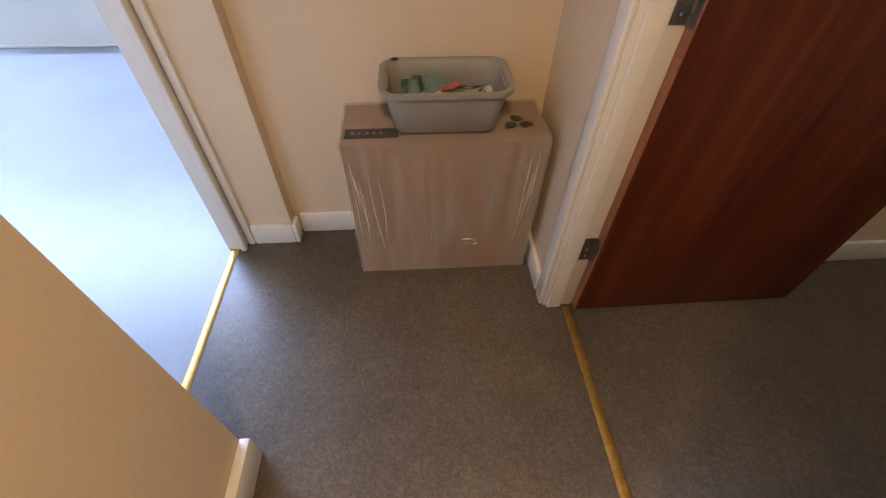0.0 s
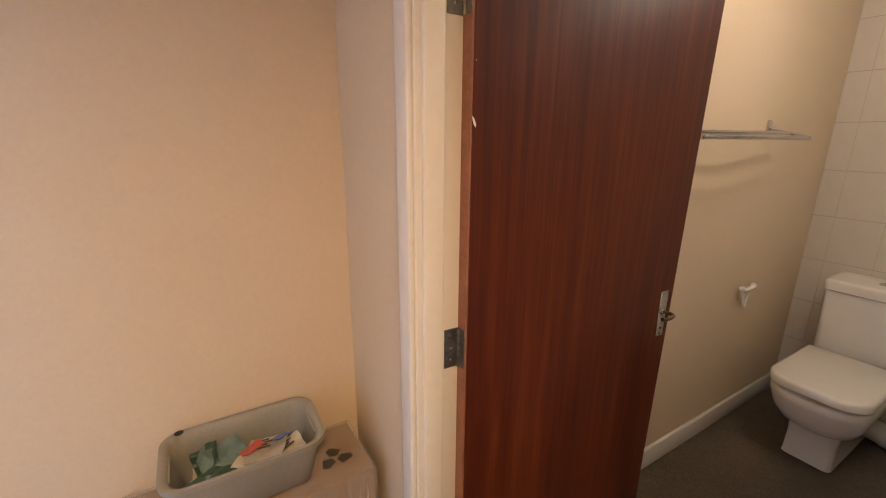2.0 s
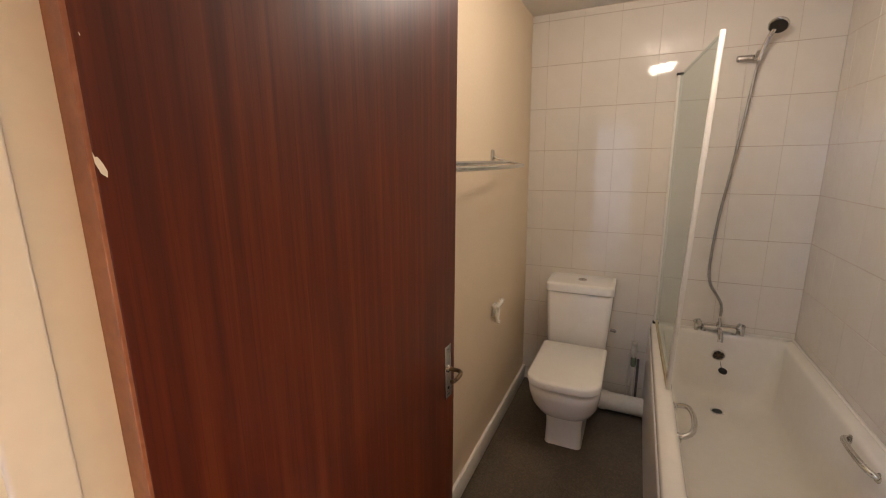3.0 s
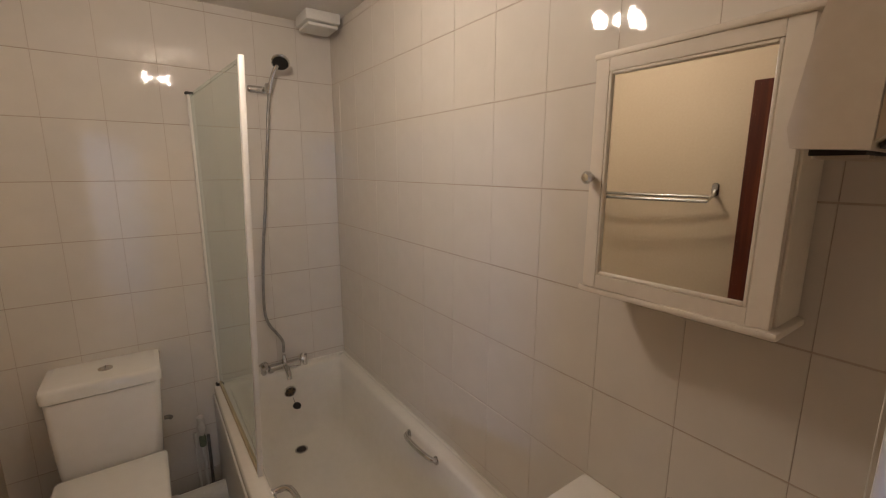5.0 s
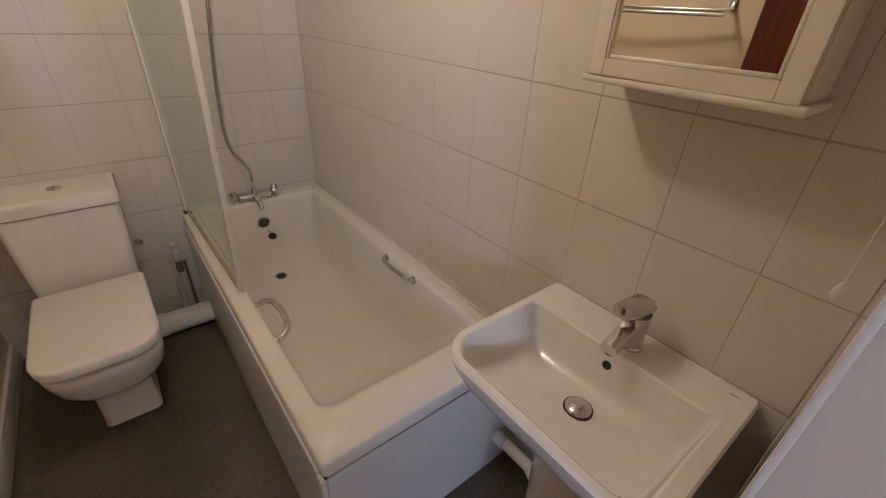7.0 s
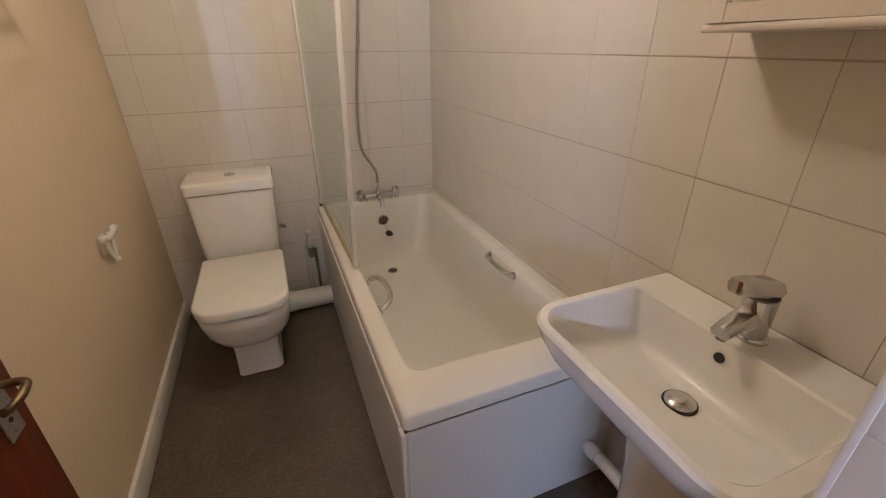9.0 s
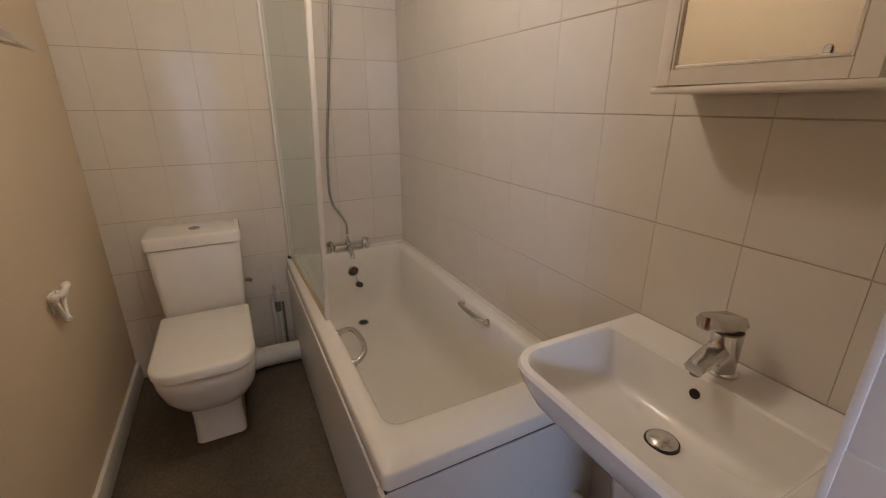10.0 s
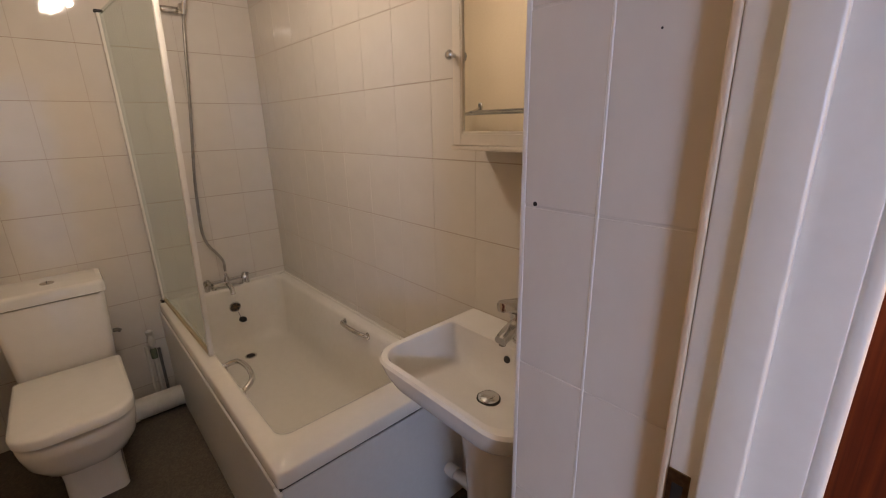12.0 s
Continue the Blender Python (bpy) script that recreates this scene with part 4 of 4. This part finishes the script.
def toilet():
    cx = 0.388
    t = thing("toilet", "white close-coupled toilet with closed lid", "toilet", pose(cx, 2.170, 0))

    def d_ring(w, yf, yb, z, rf=0.12, rb=0.02):
        return rrect(0, (yf + yb) / 2 - 2.2, w, yb - yf, rf, z, 8, (rb, rb, rf, rf))
    part("pedestal", loft([d_ring(0.198, 2.003, 2.54, 0.0, 0.03), d_ring(0.194, 2.007, 2.54, 0.01, 0.03), d_ring(0.190, 2.012, 2.54, 0.12, 0.03), d_ring(0.205, 2.010, 2.54, 0.20, 0.04), d_ring(0.22, 2.0, 2.5, 0.25, 0.05)]), CERAMIC, t, "", 50)
    part("bowl", loft([d_ring(0.16, 2.02, 2.44, 0.165, 0.07), d_ring(0.22, 1.985, 2.46, 0.180, 0.09), d_ring(0.292, 1.922, 2.47, 0.218, 0.12), d_ring(0.340, 1.878, 2.475, 0.280, 0.125), d_ring(0.360, 1.858, 2.48, 0.345, 0.12), d_ring(0.364, 1.853, 2.48, 0.385, 0.115), d_ring(0.354, 1.862, 2.475, 0.393, 0.11)]), CERAMIC, t, "", 60)
    part("seat", loft([d_ring(0.338, 1.880, 2.36, 0.392, 0.11), d_ring(0.342, 1.876, 2.36, 0.396, 0.11), d_ring(0.342, 1.876, 2.36, 0.408, 0.11), d_ring(0.338, 1.880, 2.36, 0.412, 0.11)]), CERAMIC, t, "white seat", 50)
    part("lid", loft([d_ring(0.356, 1.860, 2.366, 0.409, 0.105), d_ring(0.372, 1.846, 2.374, 0.411, 0.11), d_ring(0.374, 1.843, 2.374, 0.440, 0.11), d_ring(0.366, 1.851, 2.37, 0.449, 0.105), d_ring(0.345, 1.872, 2.36, 0.453, 0.10)]), CERAMIC, t, "closed white lid", 50)
    for sx in (-0.08, 0.08):
        part("seat_hinge", turned([(0.012, 0), (0.012, 0.05)], 12, pose(sx - 0.025, 0.176, 0.428, 0, 90, 0)), CHROME, t)

    def c_ring(w, yf, z, r=0.03):
        return rrect(0, (yf + BY + 0.026) / 2 - 2.2, w, BY + 0.026 - yf, r, z, 6, (0.01, 0.01, r, r))
    cs = part("cistern", loft([c_ring(0.335, 2.390, 0.405), c_ring(0.345, 2.382, 0.42), c_ring(0.372, 2.400, 0.62), c_ring(0.386, 2.414, 0.755)]), CERAMIC, t, "", 50)
    ld = part("cistern_lid", loft([c_ring(0.388, 2.414, 0.757), c_ring(0.400, 2.406, 0.761), c_ring(0.402, 2.404, 0.800), c_ring(0.394, 2.411, 0.811), c_ring(0.36, 2.43, 0.814)]), CERAMIC, t, "", 50)
    btn = part("flush_button", turned([(0.026, 0), (0.026, 0.004), (0.022, 0.006)], 24, pose(0.005, 0.335, 0.8135)), CHROME, ld, "round chrome flush button")
    part("button_split", box(0.004, 0.006, 0.313, 0.357, 0.8192, 0.8203), DARK, btn)
    part("inlet", tube([(0.186, 0.36, 0.50), (0.205, 0.36, 0.50), (0.215, 0.362, 0.49)], 0.010, 10), STEEL, cs, "dull steel inlet nut")
    return t


toilet()


def waste_pipes():
    PVC = surface("white_pvc", (0.62, 0.58, 0.50), (0.72, 0.68, 0.60), 0.4, 5, 60)
    t = thing("soil_pipe", "white plastic soil pipe between toilet and bath", "pipe", pose(0, 0, 0))
    part("pipe", tube([(0.44, 2.46, 0.075), (0.56, 2.45, 0.062), (0.80, 2.45, 0.058)], 0.055, 18), PVC, t)
    part("collar", tube([(0.545, 2.45, 0.0635), (0.585, 2.45, 0.0618)], 0.060, 18), PVC, t)
    u = thing("water_pipes", "thin supply pipes with a white valve by the bath", "pipe", pose(0, 0, 0))
    a = part("pipe", tube([(0.721, 2.600, 0.0), (0.721, 2.600, 0.36)], 0.0085, 10), PVC, u)
    part("pipe", tube([(0.748, 2.605, 0.0), (0.748, 2.605, 0.30)], 0.0075, 10), STEEL, u, "dull copper-grey pipe")
    part("pipe", tube([(0.691, 2.608, 0.0), (0.691, 2.608, 0.33)], 0.0075, 10), PVC, u)
    part("valve", turned([(0.014, 0), (0.018, 0.01), (0.018, 0.045), (0.012, 0.06), (0.018, 0.07), (0.018, 0.085), (0.010, 0.092)], 14, pose(0.721, 2.598, 0.33)), PVC, u, "white plastic valve")
    part("coupling", turned([(0.014, 0), (0.016, 0.01), (0.016, 0.05), (0.012, 0.06)], 12, pose(0.721, 2.600, 0.25)), surface("verdigris_brass", (0.08, 0.11, 0.07), (0.18, 0.20, 0.12), 0.6, 20, 90), u, "green tarnished coupling")


waste_pipes()

# ---- basin ----


def basin():
    x0, x1, y0, y1, z = 1.078, BX - 0.002, 0.380, 0.902, 0.848
    t = thing("wash_basin", "white ceramic pedestal wash basin with chrome mixer on the tiled wall", "basin", pose(0, 0, 0))

    def r(ax, bx, ay, by, zz, rf, rb=0.012):
        return rrect((ax + bx) / 2, (ay + by) / 2, bx - ax, by - ay, rf, zz, 8, (rb, rf, rf, rb))
    outer = [r(1.24, 1.46, 0.56, 0.74, 0.655, 0.06), r(1.20, 1.49, 0.50, 0.795, 0.675, 0.07), r(1.145, x1, 0.445, 0.85, 0.715, 0.09), r(1.105, x1, 0.412, 0.88, 0.765, 0.095), r(1.085, x1, 0.395, 0.896, 0.81, 0.09), r(x0, x1, y0, y1, z - 0.008, 0.085), r(x0 + 0.005, x1, y0 + 0.005, y1 - 0.005, z, 0.082)]
    # the bowl: upright back and side walls, and a floor that falls from the front rim towards the back
    inner = [(1.098, 1.398, 0.412, 0.878, z + 0.0005, 0.0, 0.065, 0.014), (1.103, 1.393, 0.417, 0.873, z - 0.005, 0.0, 0.062, 0.014), (1.110, 1.389, 0.424, 0.866, z - 0.045, 0.008, 0.06, 0.016), (1.120, 1.385, 0.432, 0.858, z - 0.088, 0.026, 0.055, 0.018), (1.130, 1.380, 0.440, 0.850, z - 0.110, 0.030, 0.05, 0.022),
             (1.145, 1.372, 0.452, 0.838, z - 0.122, 0.032, 0.045, 0.022), (1.17, 1.360, 0.475, 0.815, z - 0.128, 0.028, 0.04, 0.02), (1.22, 1.345, 0.54, 0.75, z - 0.134, 0.018, 0.03, 0.02), (1.285, 1.335, 0.615, 0.68, z - 0.139, 0.004, 0.012, 0.012)]
    rings = outer
    for ax, bx, ay, by, zz, rise, rf, rb in inner:
        rings.append([(px, py, pz + rise * (bx - px) / (bx - ax)) for px, py, pz in r(ax, bx, ay, by, zz, rf, rb)])
    part("bowl", loft(rings), CERAMIC, t, "", 34)
    ped = part("pedestal", loft([rrect(1.345, 0.635, 0.20, 0.19, 0.08, 0.0, 8), rrect(1.345, 0.635, 0.19, 0.18, 0.08, 0.02, 8), rrect(1.34, 0.635, 0.175, 0.165, 0.075, 0.25, 8), rrect(1.335, 0.635, 0.185, 0.175, 0.08, 0.5, 8), rrect(1.33, 0.637, 0.215, 0.205, 0.085, 0.67, 8)]), CERAMIC, t, "white ceramic pedestal", 50)
    w = part("waste", turned([(0.030, 0), (0.031, 0.004), (0.027, 0.009), (0.012, 0.013), (0.001, 0.0135)], 24, pose(1.308, 0.645, z - 0.133)), CHROME, t, "domed chrome click waste")
    part("waste_ring", turned([(0.0345, -0.006), (0.0345, 0.0025)], 24, pose(1.308, 0.645, z - 0.134)), DARK, w)
    part("overflow", turned([(0.011, 0), (0.011, 0.003)], 18, pose(1.3885, 0.645, z - 0.042, 0, -84, 0)), DARK, t, "dark overflow hole")
    part("maker_mark", box(1.482, 1.487, 0.412, 0.430, z + 0.0003, z + 0.0008), surface("red_mark", (0.5, 0.3, 0.26), (0.6, 0.38, 0.33), 0.4), t, "tiny faded red mark")
    return t


basin()


def basin_tap():
    t = thing("basin_mixer_tap", "chrome monobloc mixer tap with flat lever on the basin", "tap", pose(1.446, 0.634, 0.848))
    part("base", turned([(0.029, 0), (0.029, 0.006), (0.025, 0.010)], 24), CHROME, t)
    part("body", loft([rrect(-0.003 - 0.005 * k, 0, 0.048 + 0.003 * k, 0.045 + 0.002 * k, 0.022, 0.008 + 0.021 * k, 7) for k in range(5)]), CHROME, t, "", 60)
    part("spout", loft([[(x, yy * q, zc + zz * q2) for yy, zz in ((-0.016, -0.010), (0.016, -0.010), (0.021, 0.0), (0.015, 0.012), (-0.015, 0.012), (-0.021, 0.0))] for x, zc, q, q2 in ((0.0, 0.058, 1.0, 1.3), (-0.045, 0.054, 1.0, 1.2), (-0.085, 0.044, 0.95, 1.0), (-0.106, 0.036, 0.88, 0.8))]), CHROME, t, "", 60)
    part("aerator", turned([(0.010, 0), (0.010, 0.010)], 14, pose(-0.095, 0, 0.022)), STEEL, t)
    part("seam", turned([(0.0275, 0), (0.0275, 0.003)], 20, pose(-0.0235, 0, 0.0915)), STEEL, t)
    part("lever", loft([[(x, yy * q, zc + zz) for yy, zz in ((-0.022, -0.013), (0.022, -0.013), (0.027, -0.002), (0.018, 0.010), (-0.018, 0.010), (-0.027, -0.002))] for x, zc, q in ((0.010, 0.104, 0.75), (-0.004, 0.108, 1.0), (-0.04, 0.114, 1.05), (-0.075, 0.122, 0.95), (-0.104, 0.128, 0.75), (-0.113, 0.128, 0.4))]), CHROME, t, "flat chrome lever", 60)
    for ob in t.children:
        for v in ob.data.vertices:
            v.co.z *= 1.13
            v.co.x += 0.06 * max(0.0, v.co.z - 0.02)  # the body leans back
            v.co.y *= 1.06
    return t


basin_tap()
u = thing("basin_waste_pipe", "white plastic waste pipe low behind the pedestal", "pipe", pose(0, 0, 0))
part("pipe", tube([(1.43, 0.985, 0.165), (1.43, 0.80, 0.172), (1.38, 0.69, 0.18)], 0.021, 14), CERAMIC, u)
part("collar", tube([(1.43, 0.95, 0.1663), (1.43, 0.91, 0.168)], 0.026, 14), CERAMIC, u)

# ---- cabinet, heater and small fittings ----


def mirror_cabinet():
    y0, y1, z0, z1, xf = 0.511, 0.846, 1.413, 1.872, 1.387
    t = thing("mirror_cabinet", "cream painted wooden wall cabinet with mirror door", "cabinet", pose(0, 0, 0))
    CAB = surface("cream_cabinet_paint", (0.73, 0.655, 0.55), (0.79, 0.72, 0.615), 0.38, 3, 60, 0.06, 0.001)
    part("body", box(xf + 0.018, BX - 0.002, y0 - 0.004, y1 - 0.002, z0, z1, 0.002, 1), CAB, t)
    dr = part("door", box(xf + 0.010, xf + 0.016, y0 + 0.02, y1 - 0.02, z0 + 0.02, z1 - 0.02), CAB, t)
    fy0, fy1, fz0, fz1 = 0.543, 0.818, 1.442, 1.847
    for n, (a, b, c, d) in enumerate(((y0, fy0, z0, z1), (fy1, y1, z0, z1), (fy0 + 0.0003, fy1 - 0.0003, z0, fz0), (fy0 + 0.0003, fy1 - 0.0003, fz1, z1))):
        part("door_rail", box(xf, xf + 0.016, a, b, c, d, 0.0008, 1), CAB, dr)
    for a, b, c, d in ((fy0, fy0 + 0.007, fz0, fz1), (fy1 - 0.007, fy1, fz0, fz1), (fy0 + 0.0072, fy1 - 0.0072, fz0, fz0 + 0.007), (fy0 + 0.0072, fy1 - 0.0072, fz1 - 0.007, fz1)):
        part("moulding", box(xf + 0.0004, xf + 0.0095, a, b, c, d, 0.002, 1), CAB, dr)
    part("mirror", box(xf + 0.0065, xf + 0.0095, fy0 + 0.0065, fy1 - 0.0065, fz0 + 0.0065, fz1 - 0.0065), MIRROR, dr, "mirror pane")
    part("knob", turned([(0.006, 0), (0.006, 0.010), (0.012, 0.016), (0.013, 0.022), (0.008, 0.028), (0.001, 0.029)], 18, pose(xf, 0.838, 1.644, 0, -90, 0)), CHROME, dr, "round chrome knob")
    dr.matrix_basis = pose(xf + 0.016, y0, 0) @ pose(0, 0, 0, 0, 0, 1.9) @ pose(-xf - 0.016, -y0, 0)
    part("cornice", box(xf - 0.008, BX - 0.003, y0 - 0.012, y1 + 0.008, z1 + 0.0005, z1 + 0.013, 0.004), CAB, t)
    part("plinth", box(xf - 0.008, BX - 0.003, y0 - 0.014, y1 + 0.014, z0 - 0.014, z0 - 0.0005, 0.004), CAB, t)
    return t


mirror_cabinet()


def fan_heater():
    x0, x1, yb, z0, z1 = 1.085, 1.40, RET + 0.002, 1.675, 1.93
    t = thing("fan_heater", "cream wall-mounted downflow fan heater with pull cord", "heater", pose(0, 0, 0))
    CASE = surface("yellowed_plastic", (0.62, 0.54, 0.42), (0.70, 0.62, 0.50), 0.42, 4, 70)
    prof = [(yb, z0 + 0.050), (yb + 0.044, z0 + 0.006), (yb + 0.040, z1), (yb, z1)]
    part("back_case", loft([[(x, y, z) for y, z in prof] for x in (x0 + 0.005, x1 - 0.005)]), CASE, t)
    front = [(yb + 0.0445, z0), (yb + 0.096, z0 + 0.003), (yb + 0.100, z0 + 0.02), (yb + 0.090, z0 + 0.10), (yb + 0.070, z0 + 0.19), (yb + 0.0405, z1 + 0.002)]
    part("underside", loft([[(x, y, z) for y, z in ((yb + 0.002, z0 + 0.046), (yb + 0.043, z0 + 0.004), (yb + 0.043, z0 + 0.0015), (yb + 0.002, z0 + 0.041))] for x in (x0 + 0.02, x1 - 0.02)]), DARK, t, "dark sloping underside")
    part("front_cover", loft([[(x, y, z) for y, z in front] for x in (x0, x1)]), CASE, t)
    g = part("outlet", box(x0 + 0.03, x1 - 0.03, yb + 0.052, yb + 0.090, z0 - 0.003, z0 + 0.003), DARK, t, "dark outlet grille underneath")
    for k in range(12):
        part("slat", box(x0 + 0.04 + k * 0.021, x0 + 0.044 + k * 0.021, yb + 0.052, yb + 0.090, z0 - 0.006, z0 - 0.003), CASE, g)
    cd = part("pull_cord", tube(curve_points([(1.30, yb + 0.03, z0), (1.301, yb + 0.031, 1.45), (1.30, yb + 0.03, 1.235)], 6), 0.0007, 6), GLOSS, t, "thin pull cord")
    part("toggle", turned([(0.002, 0.0), (0.006, -0.009), (0.007, -0.021), (0.003, -0.028)], 12, pose(1.30, yb + 0.03, 1.235)), GLOSS, cd, "white pull toggle")
    return t


fan_heater()


def towel_rail():
    t = thing("towel_rail", "chrome double towel rail on the cream wall", "towel rail", pose(0, 0, 0))
    za = 1.572
    for y in (1.065, 1.862):
        s = 1 if y > 1.5 else -1
        m = part("mount", loft([rrect(0, 0, 0.030, 0.062, 0.0149, h, 6) for h in (0.0, 0.008)] + [rrect(0, 0, 0.022, 0.054, 0.0109, 0.012, 6)]), CHROME, t)
        m.matrix_basis = pose(0.0, y, za, 0, 90, 0) @ pose(0, 0, 0, 0, 0, 90)
        part("arm", tube(curve_points([(0.008, y, za - 0.004), (0.06, y + s * 0.012, za - 0.024), (0.155, y + s * 0.020, za - 0.046)], 6), 0.007, 10), CHROME, t)
    for dx, dz, inset in ((0.085, -0.030, 0.0), (0.150, -0.046, 0.005)):
        pts = [(dx + 0.045 * math.sin(math.pi * k / 16), 1.050 - inset + (1.882 - 1.050 + 2 * inset) * k / 16, za + dz) for k in range(17)]
        part("bar", tube(pts, 0.0085, 12), CHROME, t)
    return t


towel_rail()


def roll_holder():
    t = thing("toilet_roll_holder", "small white toilet roll holder on the cream wall", "roll holder", pose(0, 1.925, 0.755))
    part("back_plate", box(0.0, 0.008, -0.030, 0.030, -0.030, 0.040, 0.004, 2), CERAMIC, t)
    part("bar", tube(curve_points([(0.030, -0.058, 0.040), (0.032, -0.030, 0.033), (0.032, 0.030, 0.033), (0.030, 0.058, 0.040)], 5), 0.011, 10), CERAMIC, t)
    for sy in (-1, 1):
        part("end_knob", turned([(0.004, -0.011), (0.014, -0.006), (0.014, 0.006), (0.004, 0.011)], 14, pose(0.030, sy * 0.056, 0.040, 90, 0, 0)), CERAMIC, t)
        part("arm", tube(curve_points([(0.008, sy * 0.028, 0.030), (0.022, sy * 0.034, 0.022), (0.024, sy * 0.020, -0.020), (0.026, sy * 0.004, -0.055)], 5), 0.0075, 10), CERAMIC, t)
    part("clip_knob", turned([(0.004, -0.012), (0.012, -0.006), (0.012, 0.006), (0.004, 0.012)], 14, pose(0.028, 0.0, -0.060)), CERAMIC, t)
    return t


roll_holder()


def extractor_fan():
    t = thing("extractor_fan", "white plastic extractor fan under the ceiling", "extractor fan", pose(1.405, 2.50, CEILZ))
    W = surface("white_plastic", (0.70, 0.68, 0.63), (0.78, 0.76, 0.71), 0.4, 4, 60)
    part("housing", box(-0.085, 0.085, -0.085, 0.085, -0.05, 0.0, 0.008, 2), W, t)
    part("cover", box(-0.075, 0.075, -0.075, 0.075, -0.072, -0.056, 0.006, 2), W, t)
    for sx in (-0.05, 0.05):
        part("spacer", box(sx - 0.006, sx + 0.006, -0.006, 0.006, -0.057, -0.049), DARK, t)
    return t


extractor_fan()


def ceiling_light():
    t = thing("ceiling_light", "round ceiling light with three bulbs in the bathroom", "ceiling light", pose(0.765, 1.40, CEILZ))
    part("base", turned([(0.10, 0.0), (0.10, -0.012), (0.085, -0.022), (0.03, -0.030)], 32), GLOSS, t)
    for k in (-1, 0, 1):
        part("bulb_holder", turned([(0.018, -0.012), (0.018, -0.045), (0.012, -0.048)], 16, pose(k * 0.06, k * 0.045, 0)), GLOSS, t)
    return t


ceiling_light()

tagged(new("screw_hole", finish("screw_hole", turned([(0.0034, 0), (0.0034, 0.0006)], 12), DARK)), "small dark screw hole in the return wall tiles", "screw hole").matrix_basis = pose(HR - 0.0004, 0.312, 1.359, 0, -90, 0)
tagged(new("screw_hole", finish("screw_hole", turned([(0.0013, 0), (0.0013, 0.0006)], 10), DARK)), "tiny dark nail hole in the return wall tiles", "screw hole").matrix_basis = pose(HR - 0.0004, 0.165, 1.56, 0, -90, 0)

# ---- tiles ----
TW, TH, JOINT, JV = 0.205, 0.2535, 0.0034, 0.0012
ROW0 = 1.101 - 4 * TH


def full_tile():
    bm = box(-(TW - JV) / 2, (TW - JV) / 2, -(TH - JOINT) / 2, (TH - JOINT) / 2, -0.006, 0.0)
    top = [e for e in bm.edges if all(v.co.z > -0.001 for v in e.verts)]
    bmesh.ops.bevel(bm, geom=top, offset=0.0007, segments=2, profile=0.5, affect="EDGES")
    return finish("tile", bm, TILE, 0)


FULL = full_tile()
trng = random.Random(11)


def tile_wall(parent, origin, ux, length, height, first):
    """Tiles in columns from first (a joint's place along ux) and rows from ROW0 on a plane through origin; ux is the way along."""
    ux = Vector(ux)
    uz = Vector((0, 0, 1))
    n = ux.cross(uz)
    us = [0.0] + [u for u in (first + k * TW for k in range(-20, 20)) if 0.012 < u < length - 0.012] + [length]
    zs = [0.0] + [z for z in (ROW0 + k * TH for k in range(0, 12)) if 0.012 < z < height - 0.012] + [height]
    for a, b in zip(us, us[1:]):
        for c, d in zip(zs, zs[1:]):
            ob = new("tile", FULL)
            ob.parent = parent
            centre = Vector(origin) + ux * (a + b) / 2 + uz * (c + d) / 2
            base = Matrix((ux, uz, n)).transposed().to_4x4()
            sc = Matrix.Diagonal(((b - a - JV) / (TW - JV), (d - c - JOINT) / (TH - JOINT), 1, 1))
            lean = pose(0, 0, 0, trng.uniform(-0.09, 0.09), trng.uniform(-0.09, 0.09), 0)
            ob.matrix_basis = Matrix.Translation(centre + n * trng.uniform(-0.0003, 0.0003)) @ base @ lean @ sc


tile_wall(WALL_BACK, (0.0, BY, 0), (1, 0, 0), BX, CEILZ, 0.715)
tile_wall(WALL_RIGHT, (BX, BY, 0), (0, -1, 0), BY - RET, CEILZ, BY - 0.687)
tile_wall(WALL_RETURN, (HR, RET, 0), (0, -1, 0), RET - 0.100, CEILZ, RET - 0.2185)
tile_wall(WALL_RETURN, (BX, RET, 0), (-1, 0, 0), BX - HR, CEILZ, 0.19)
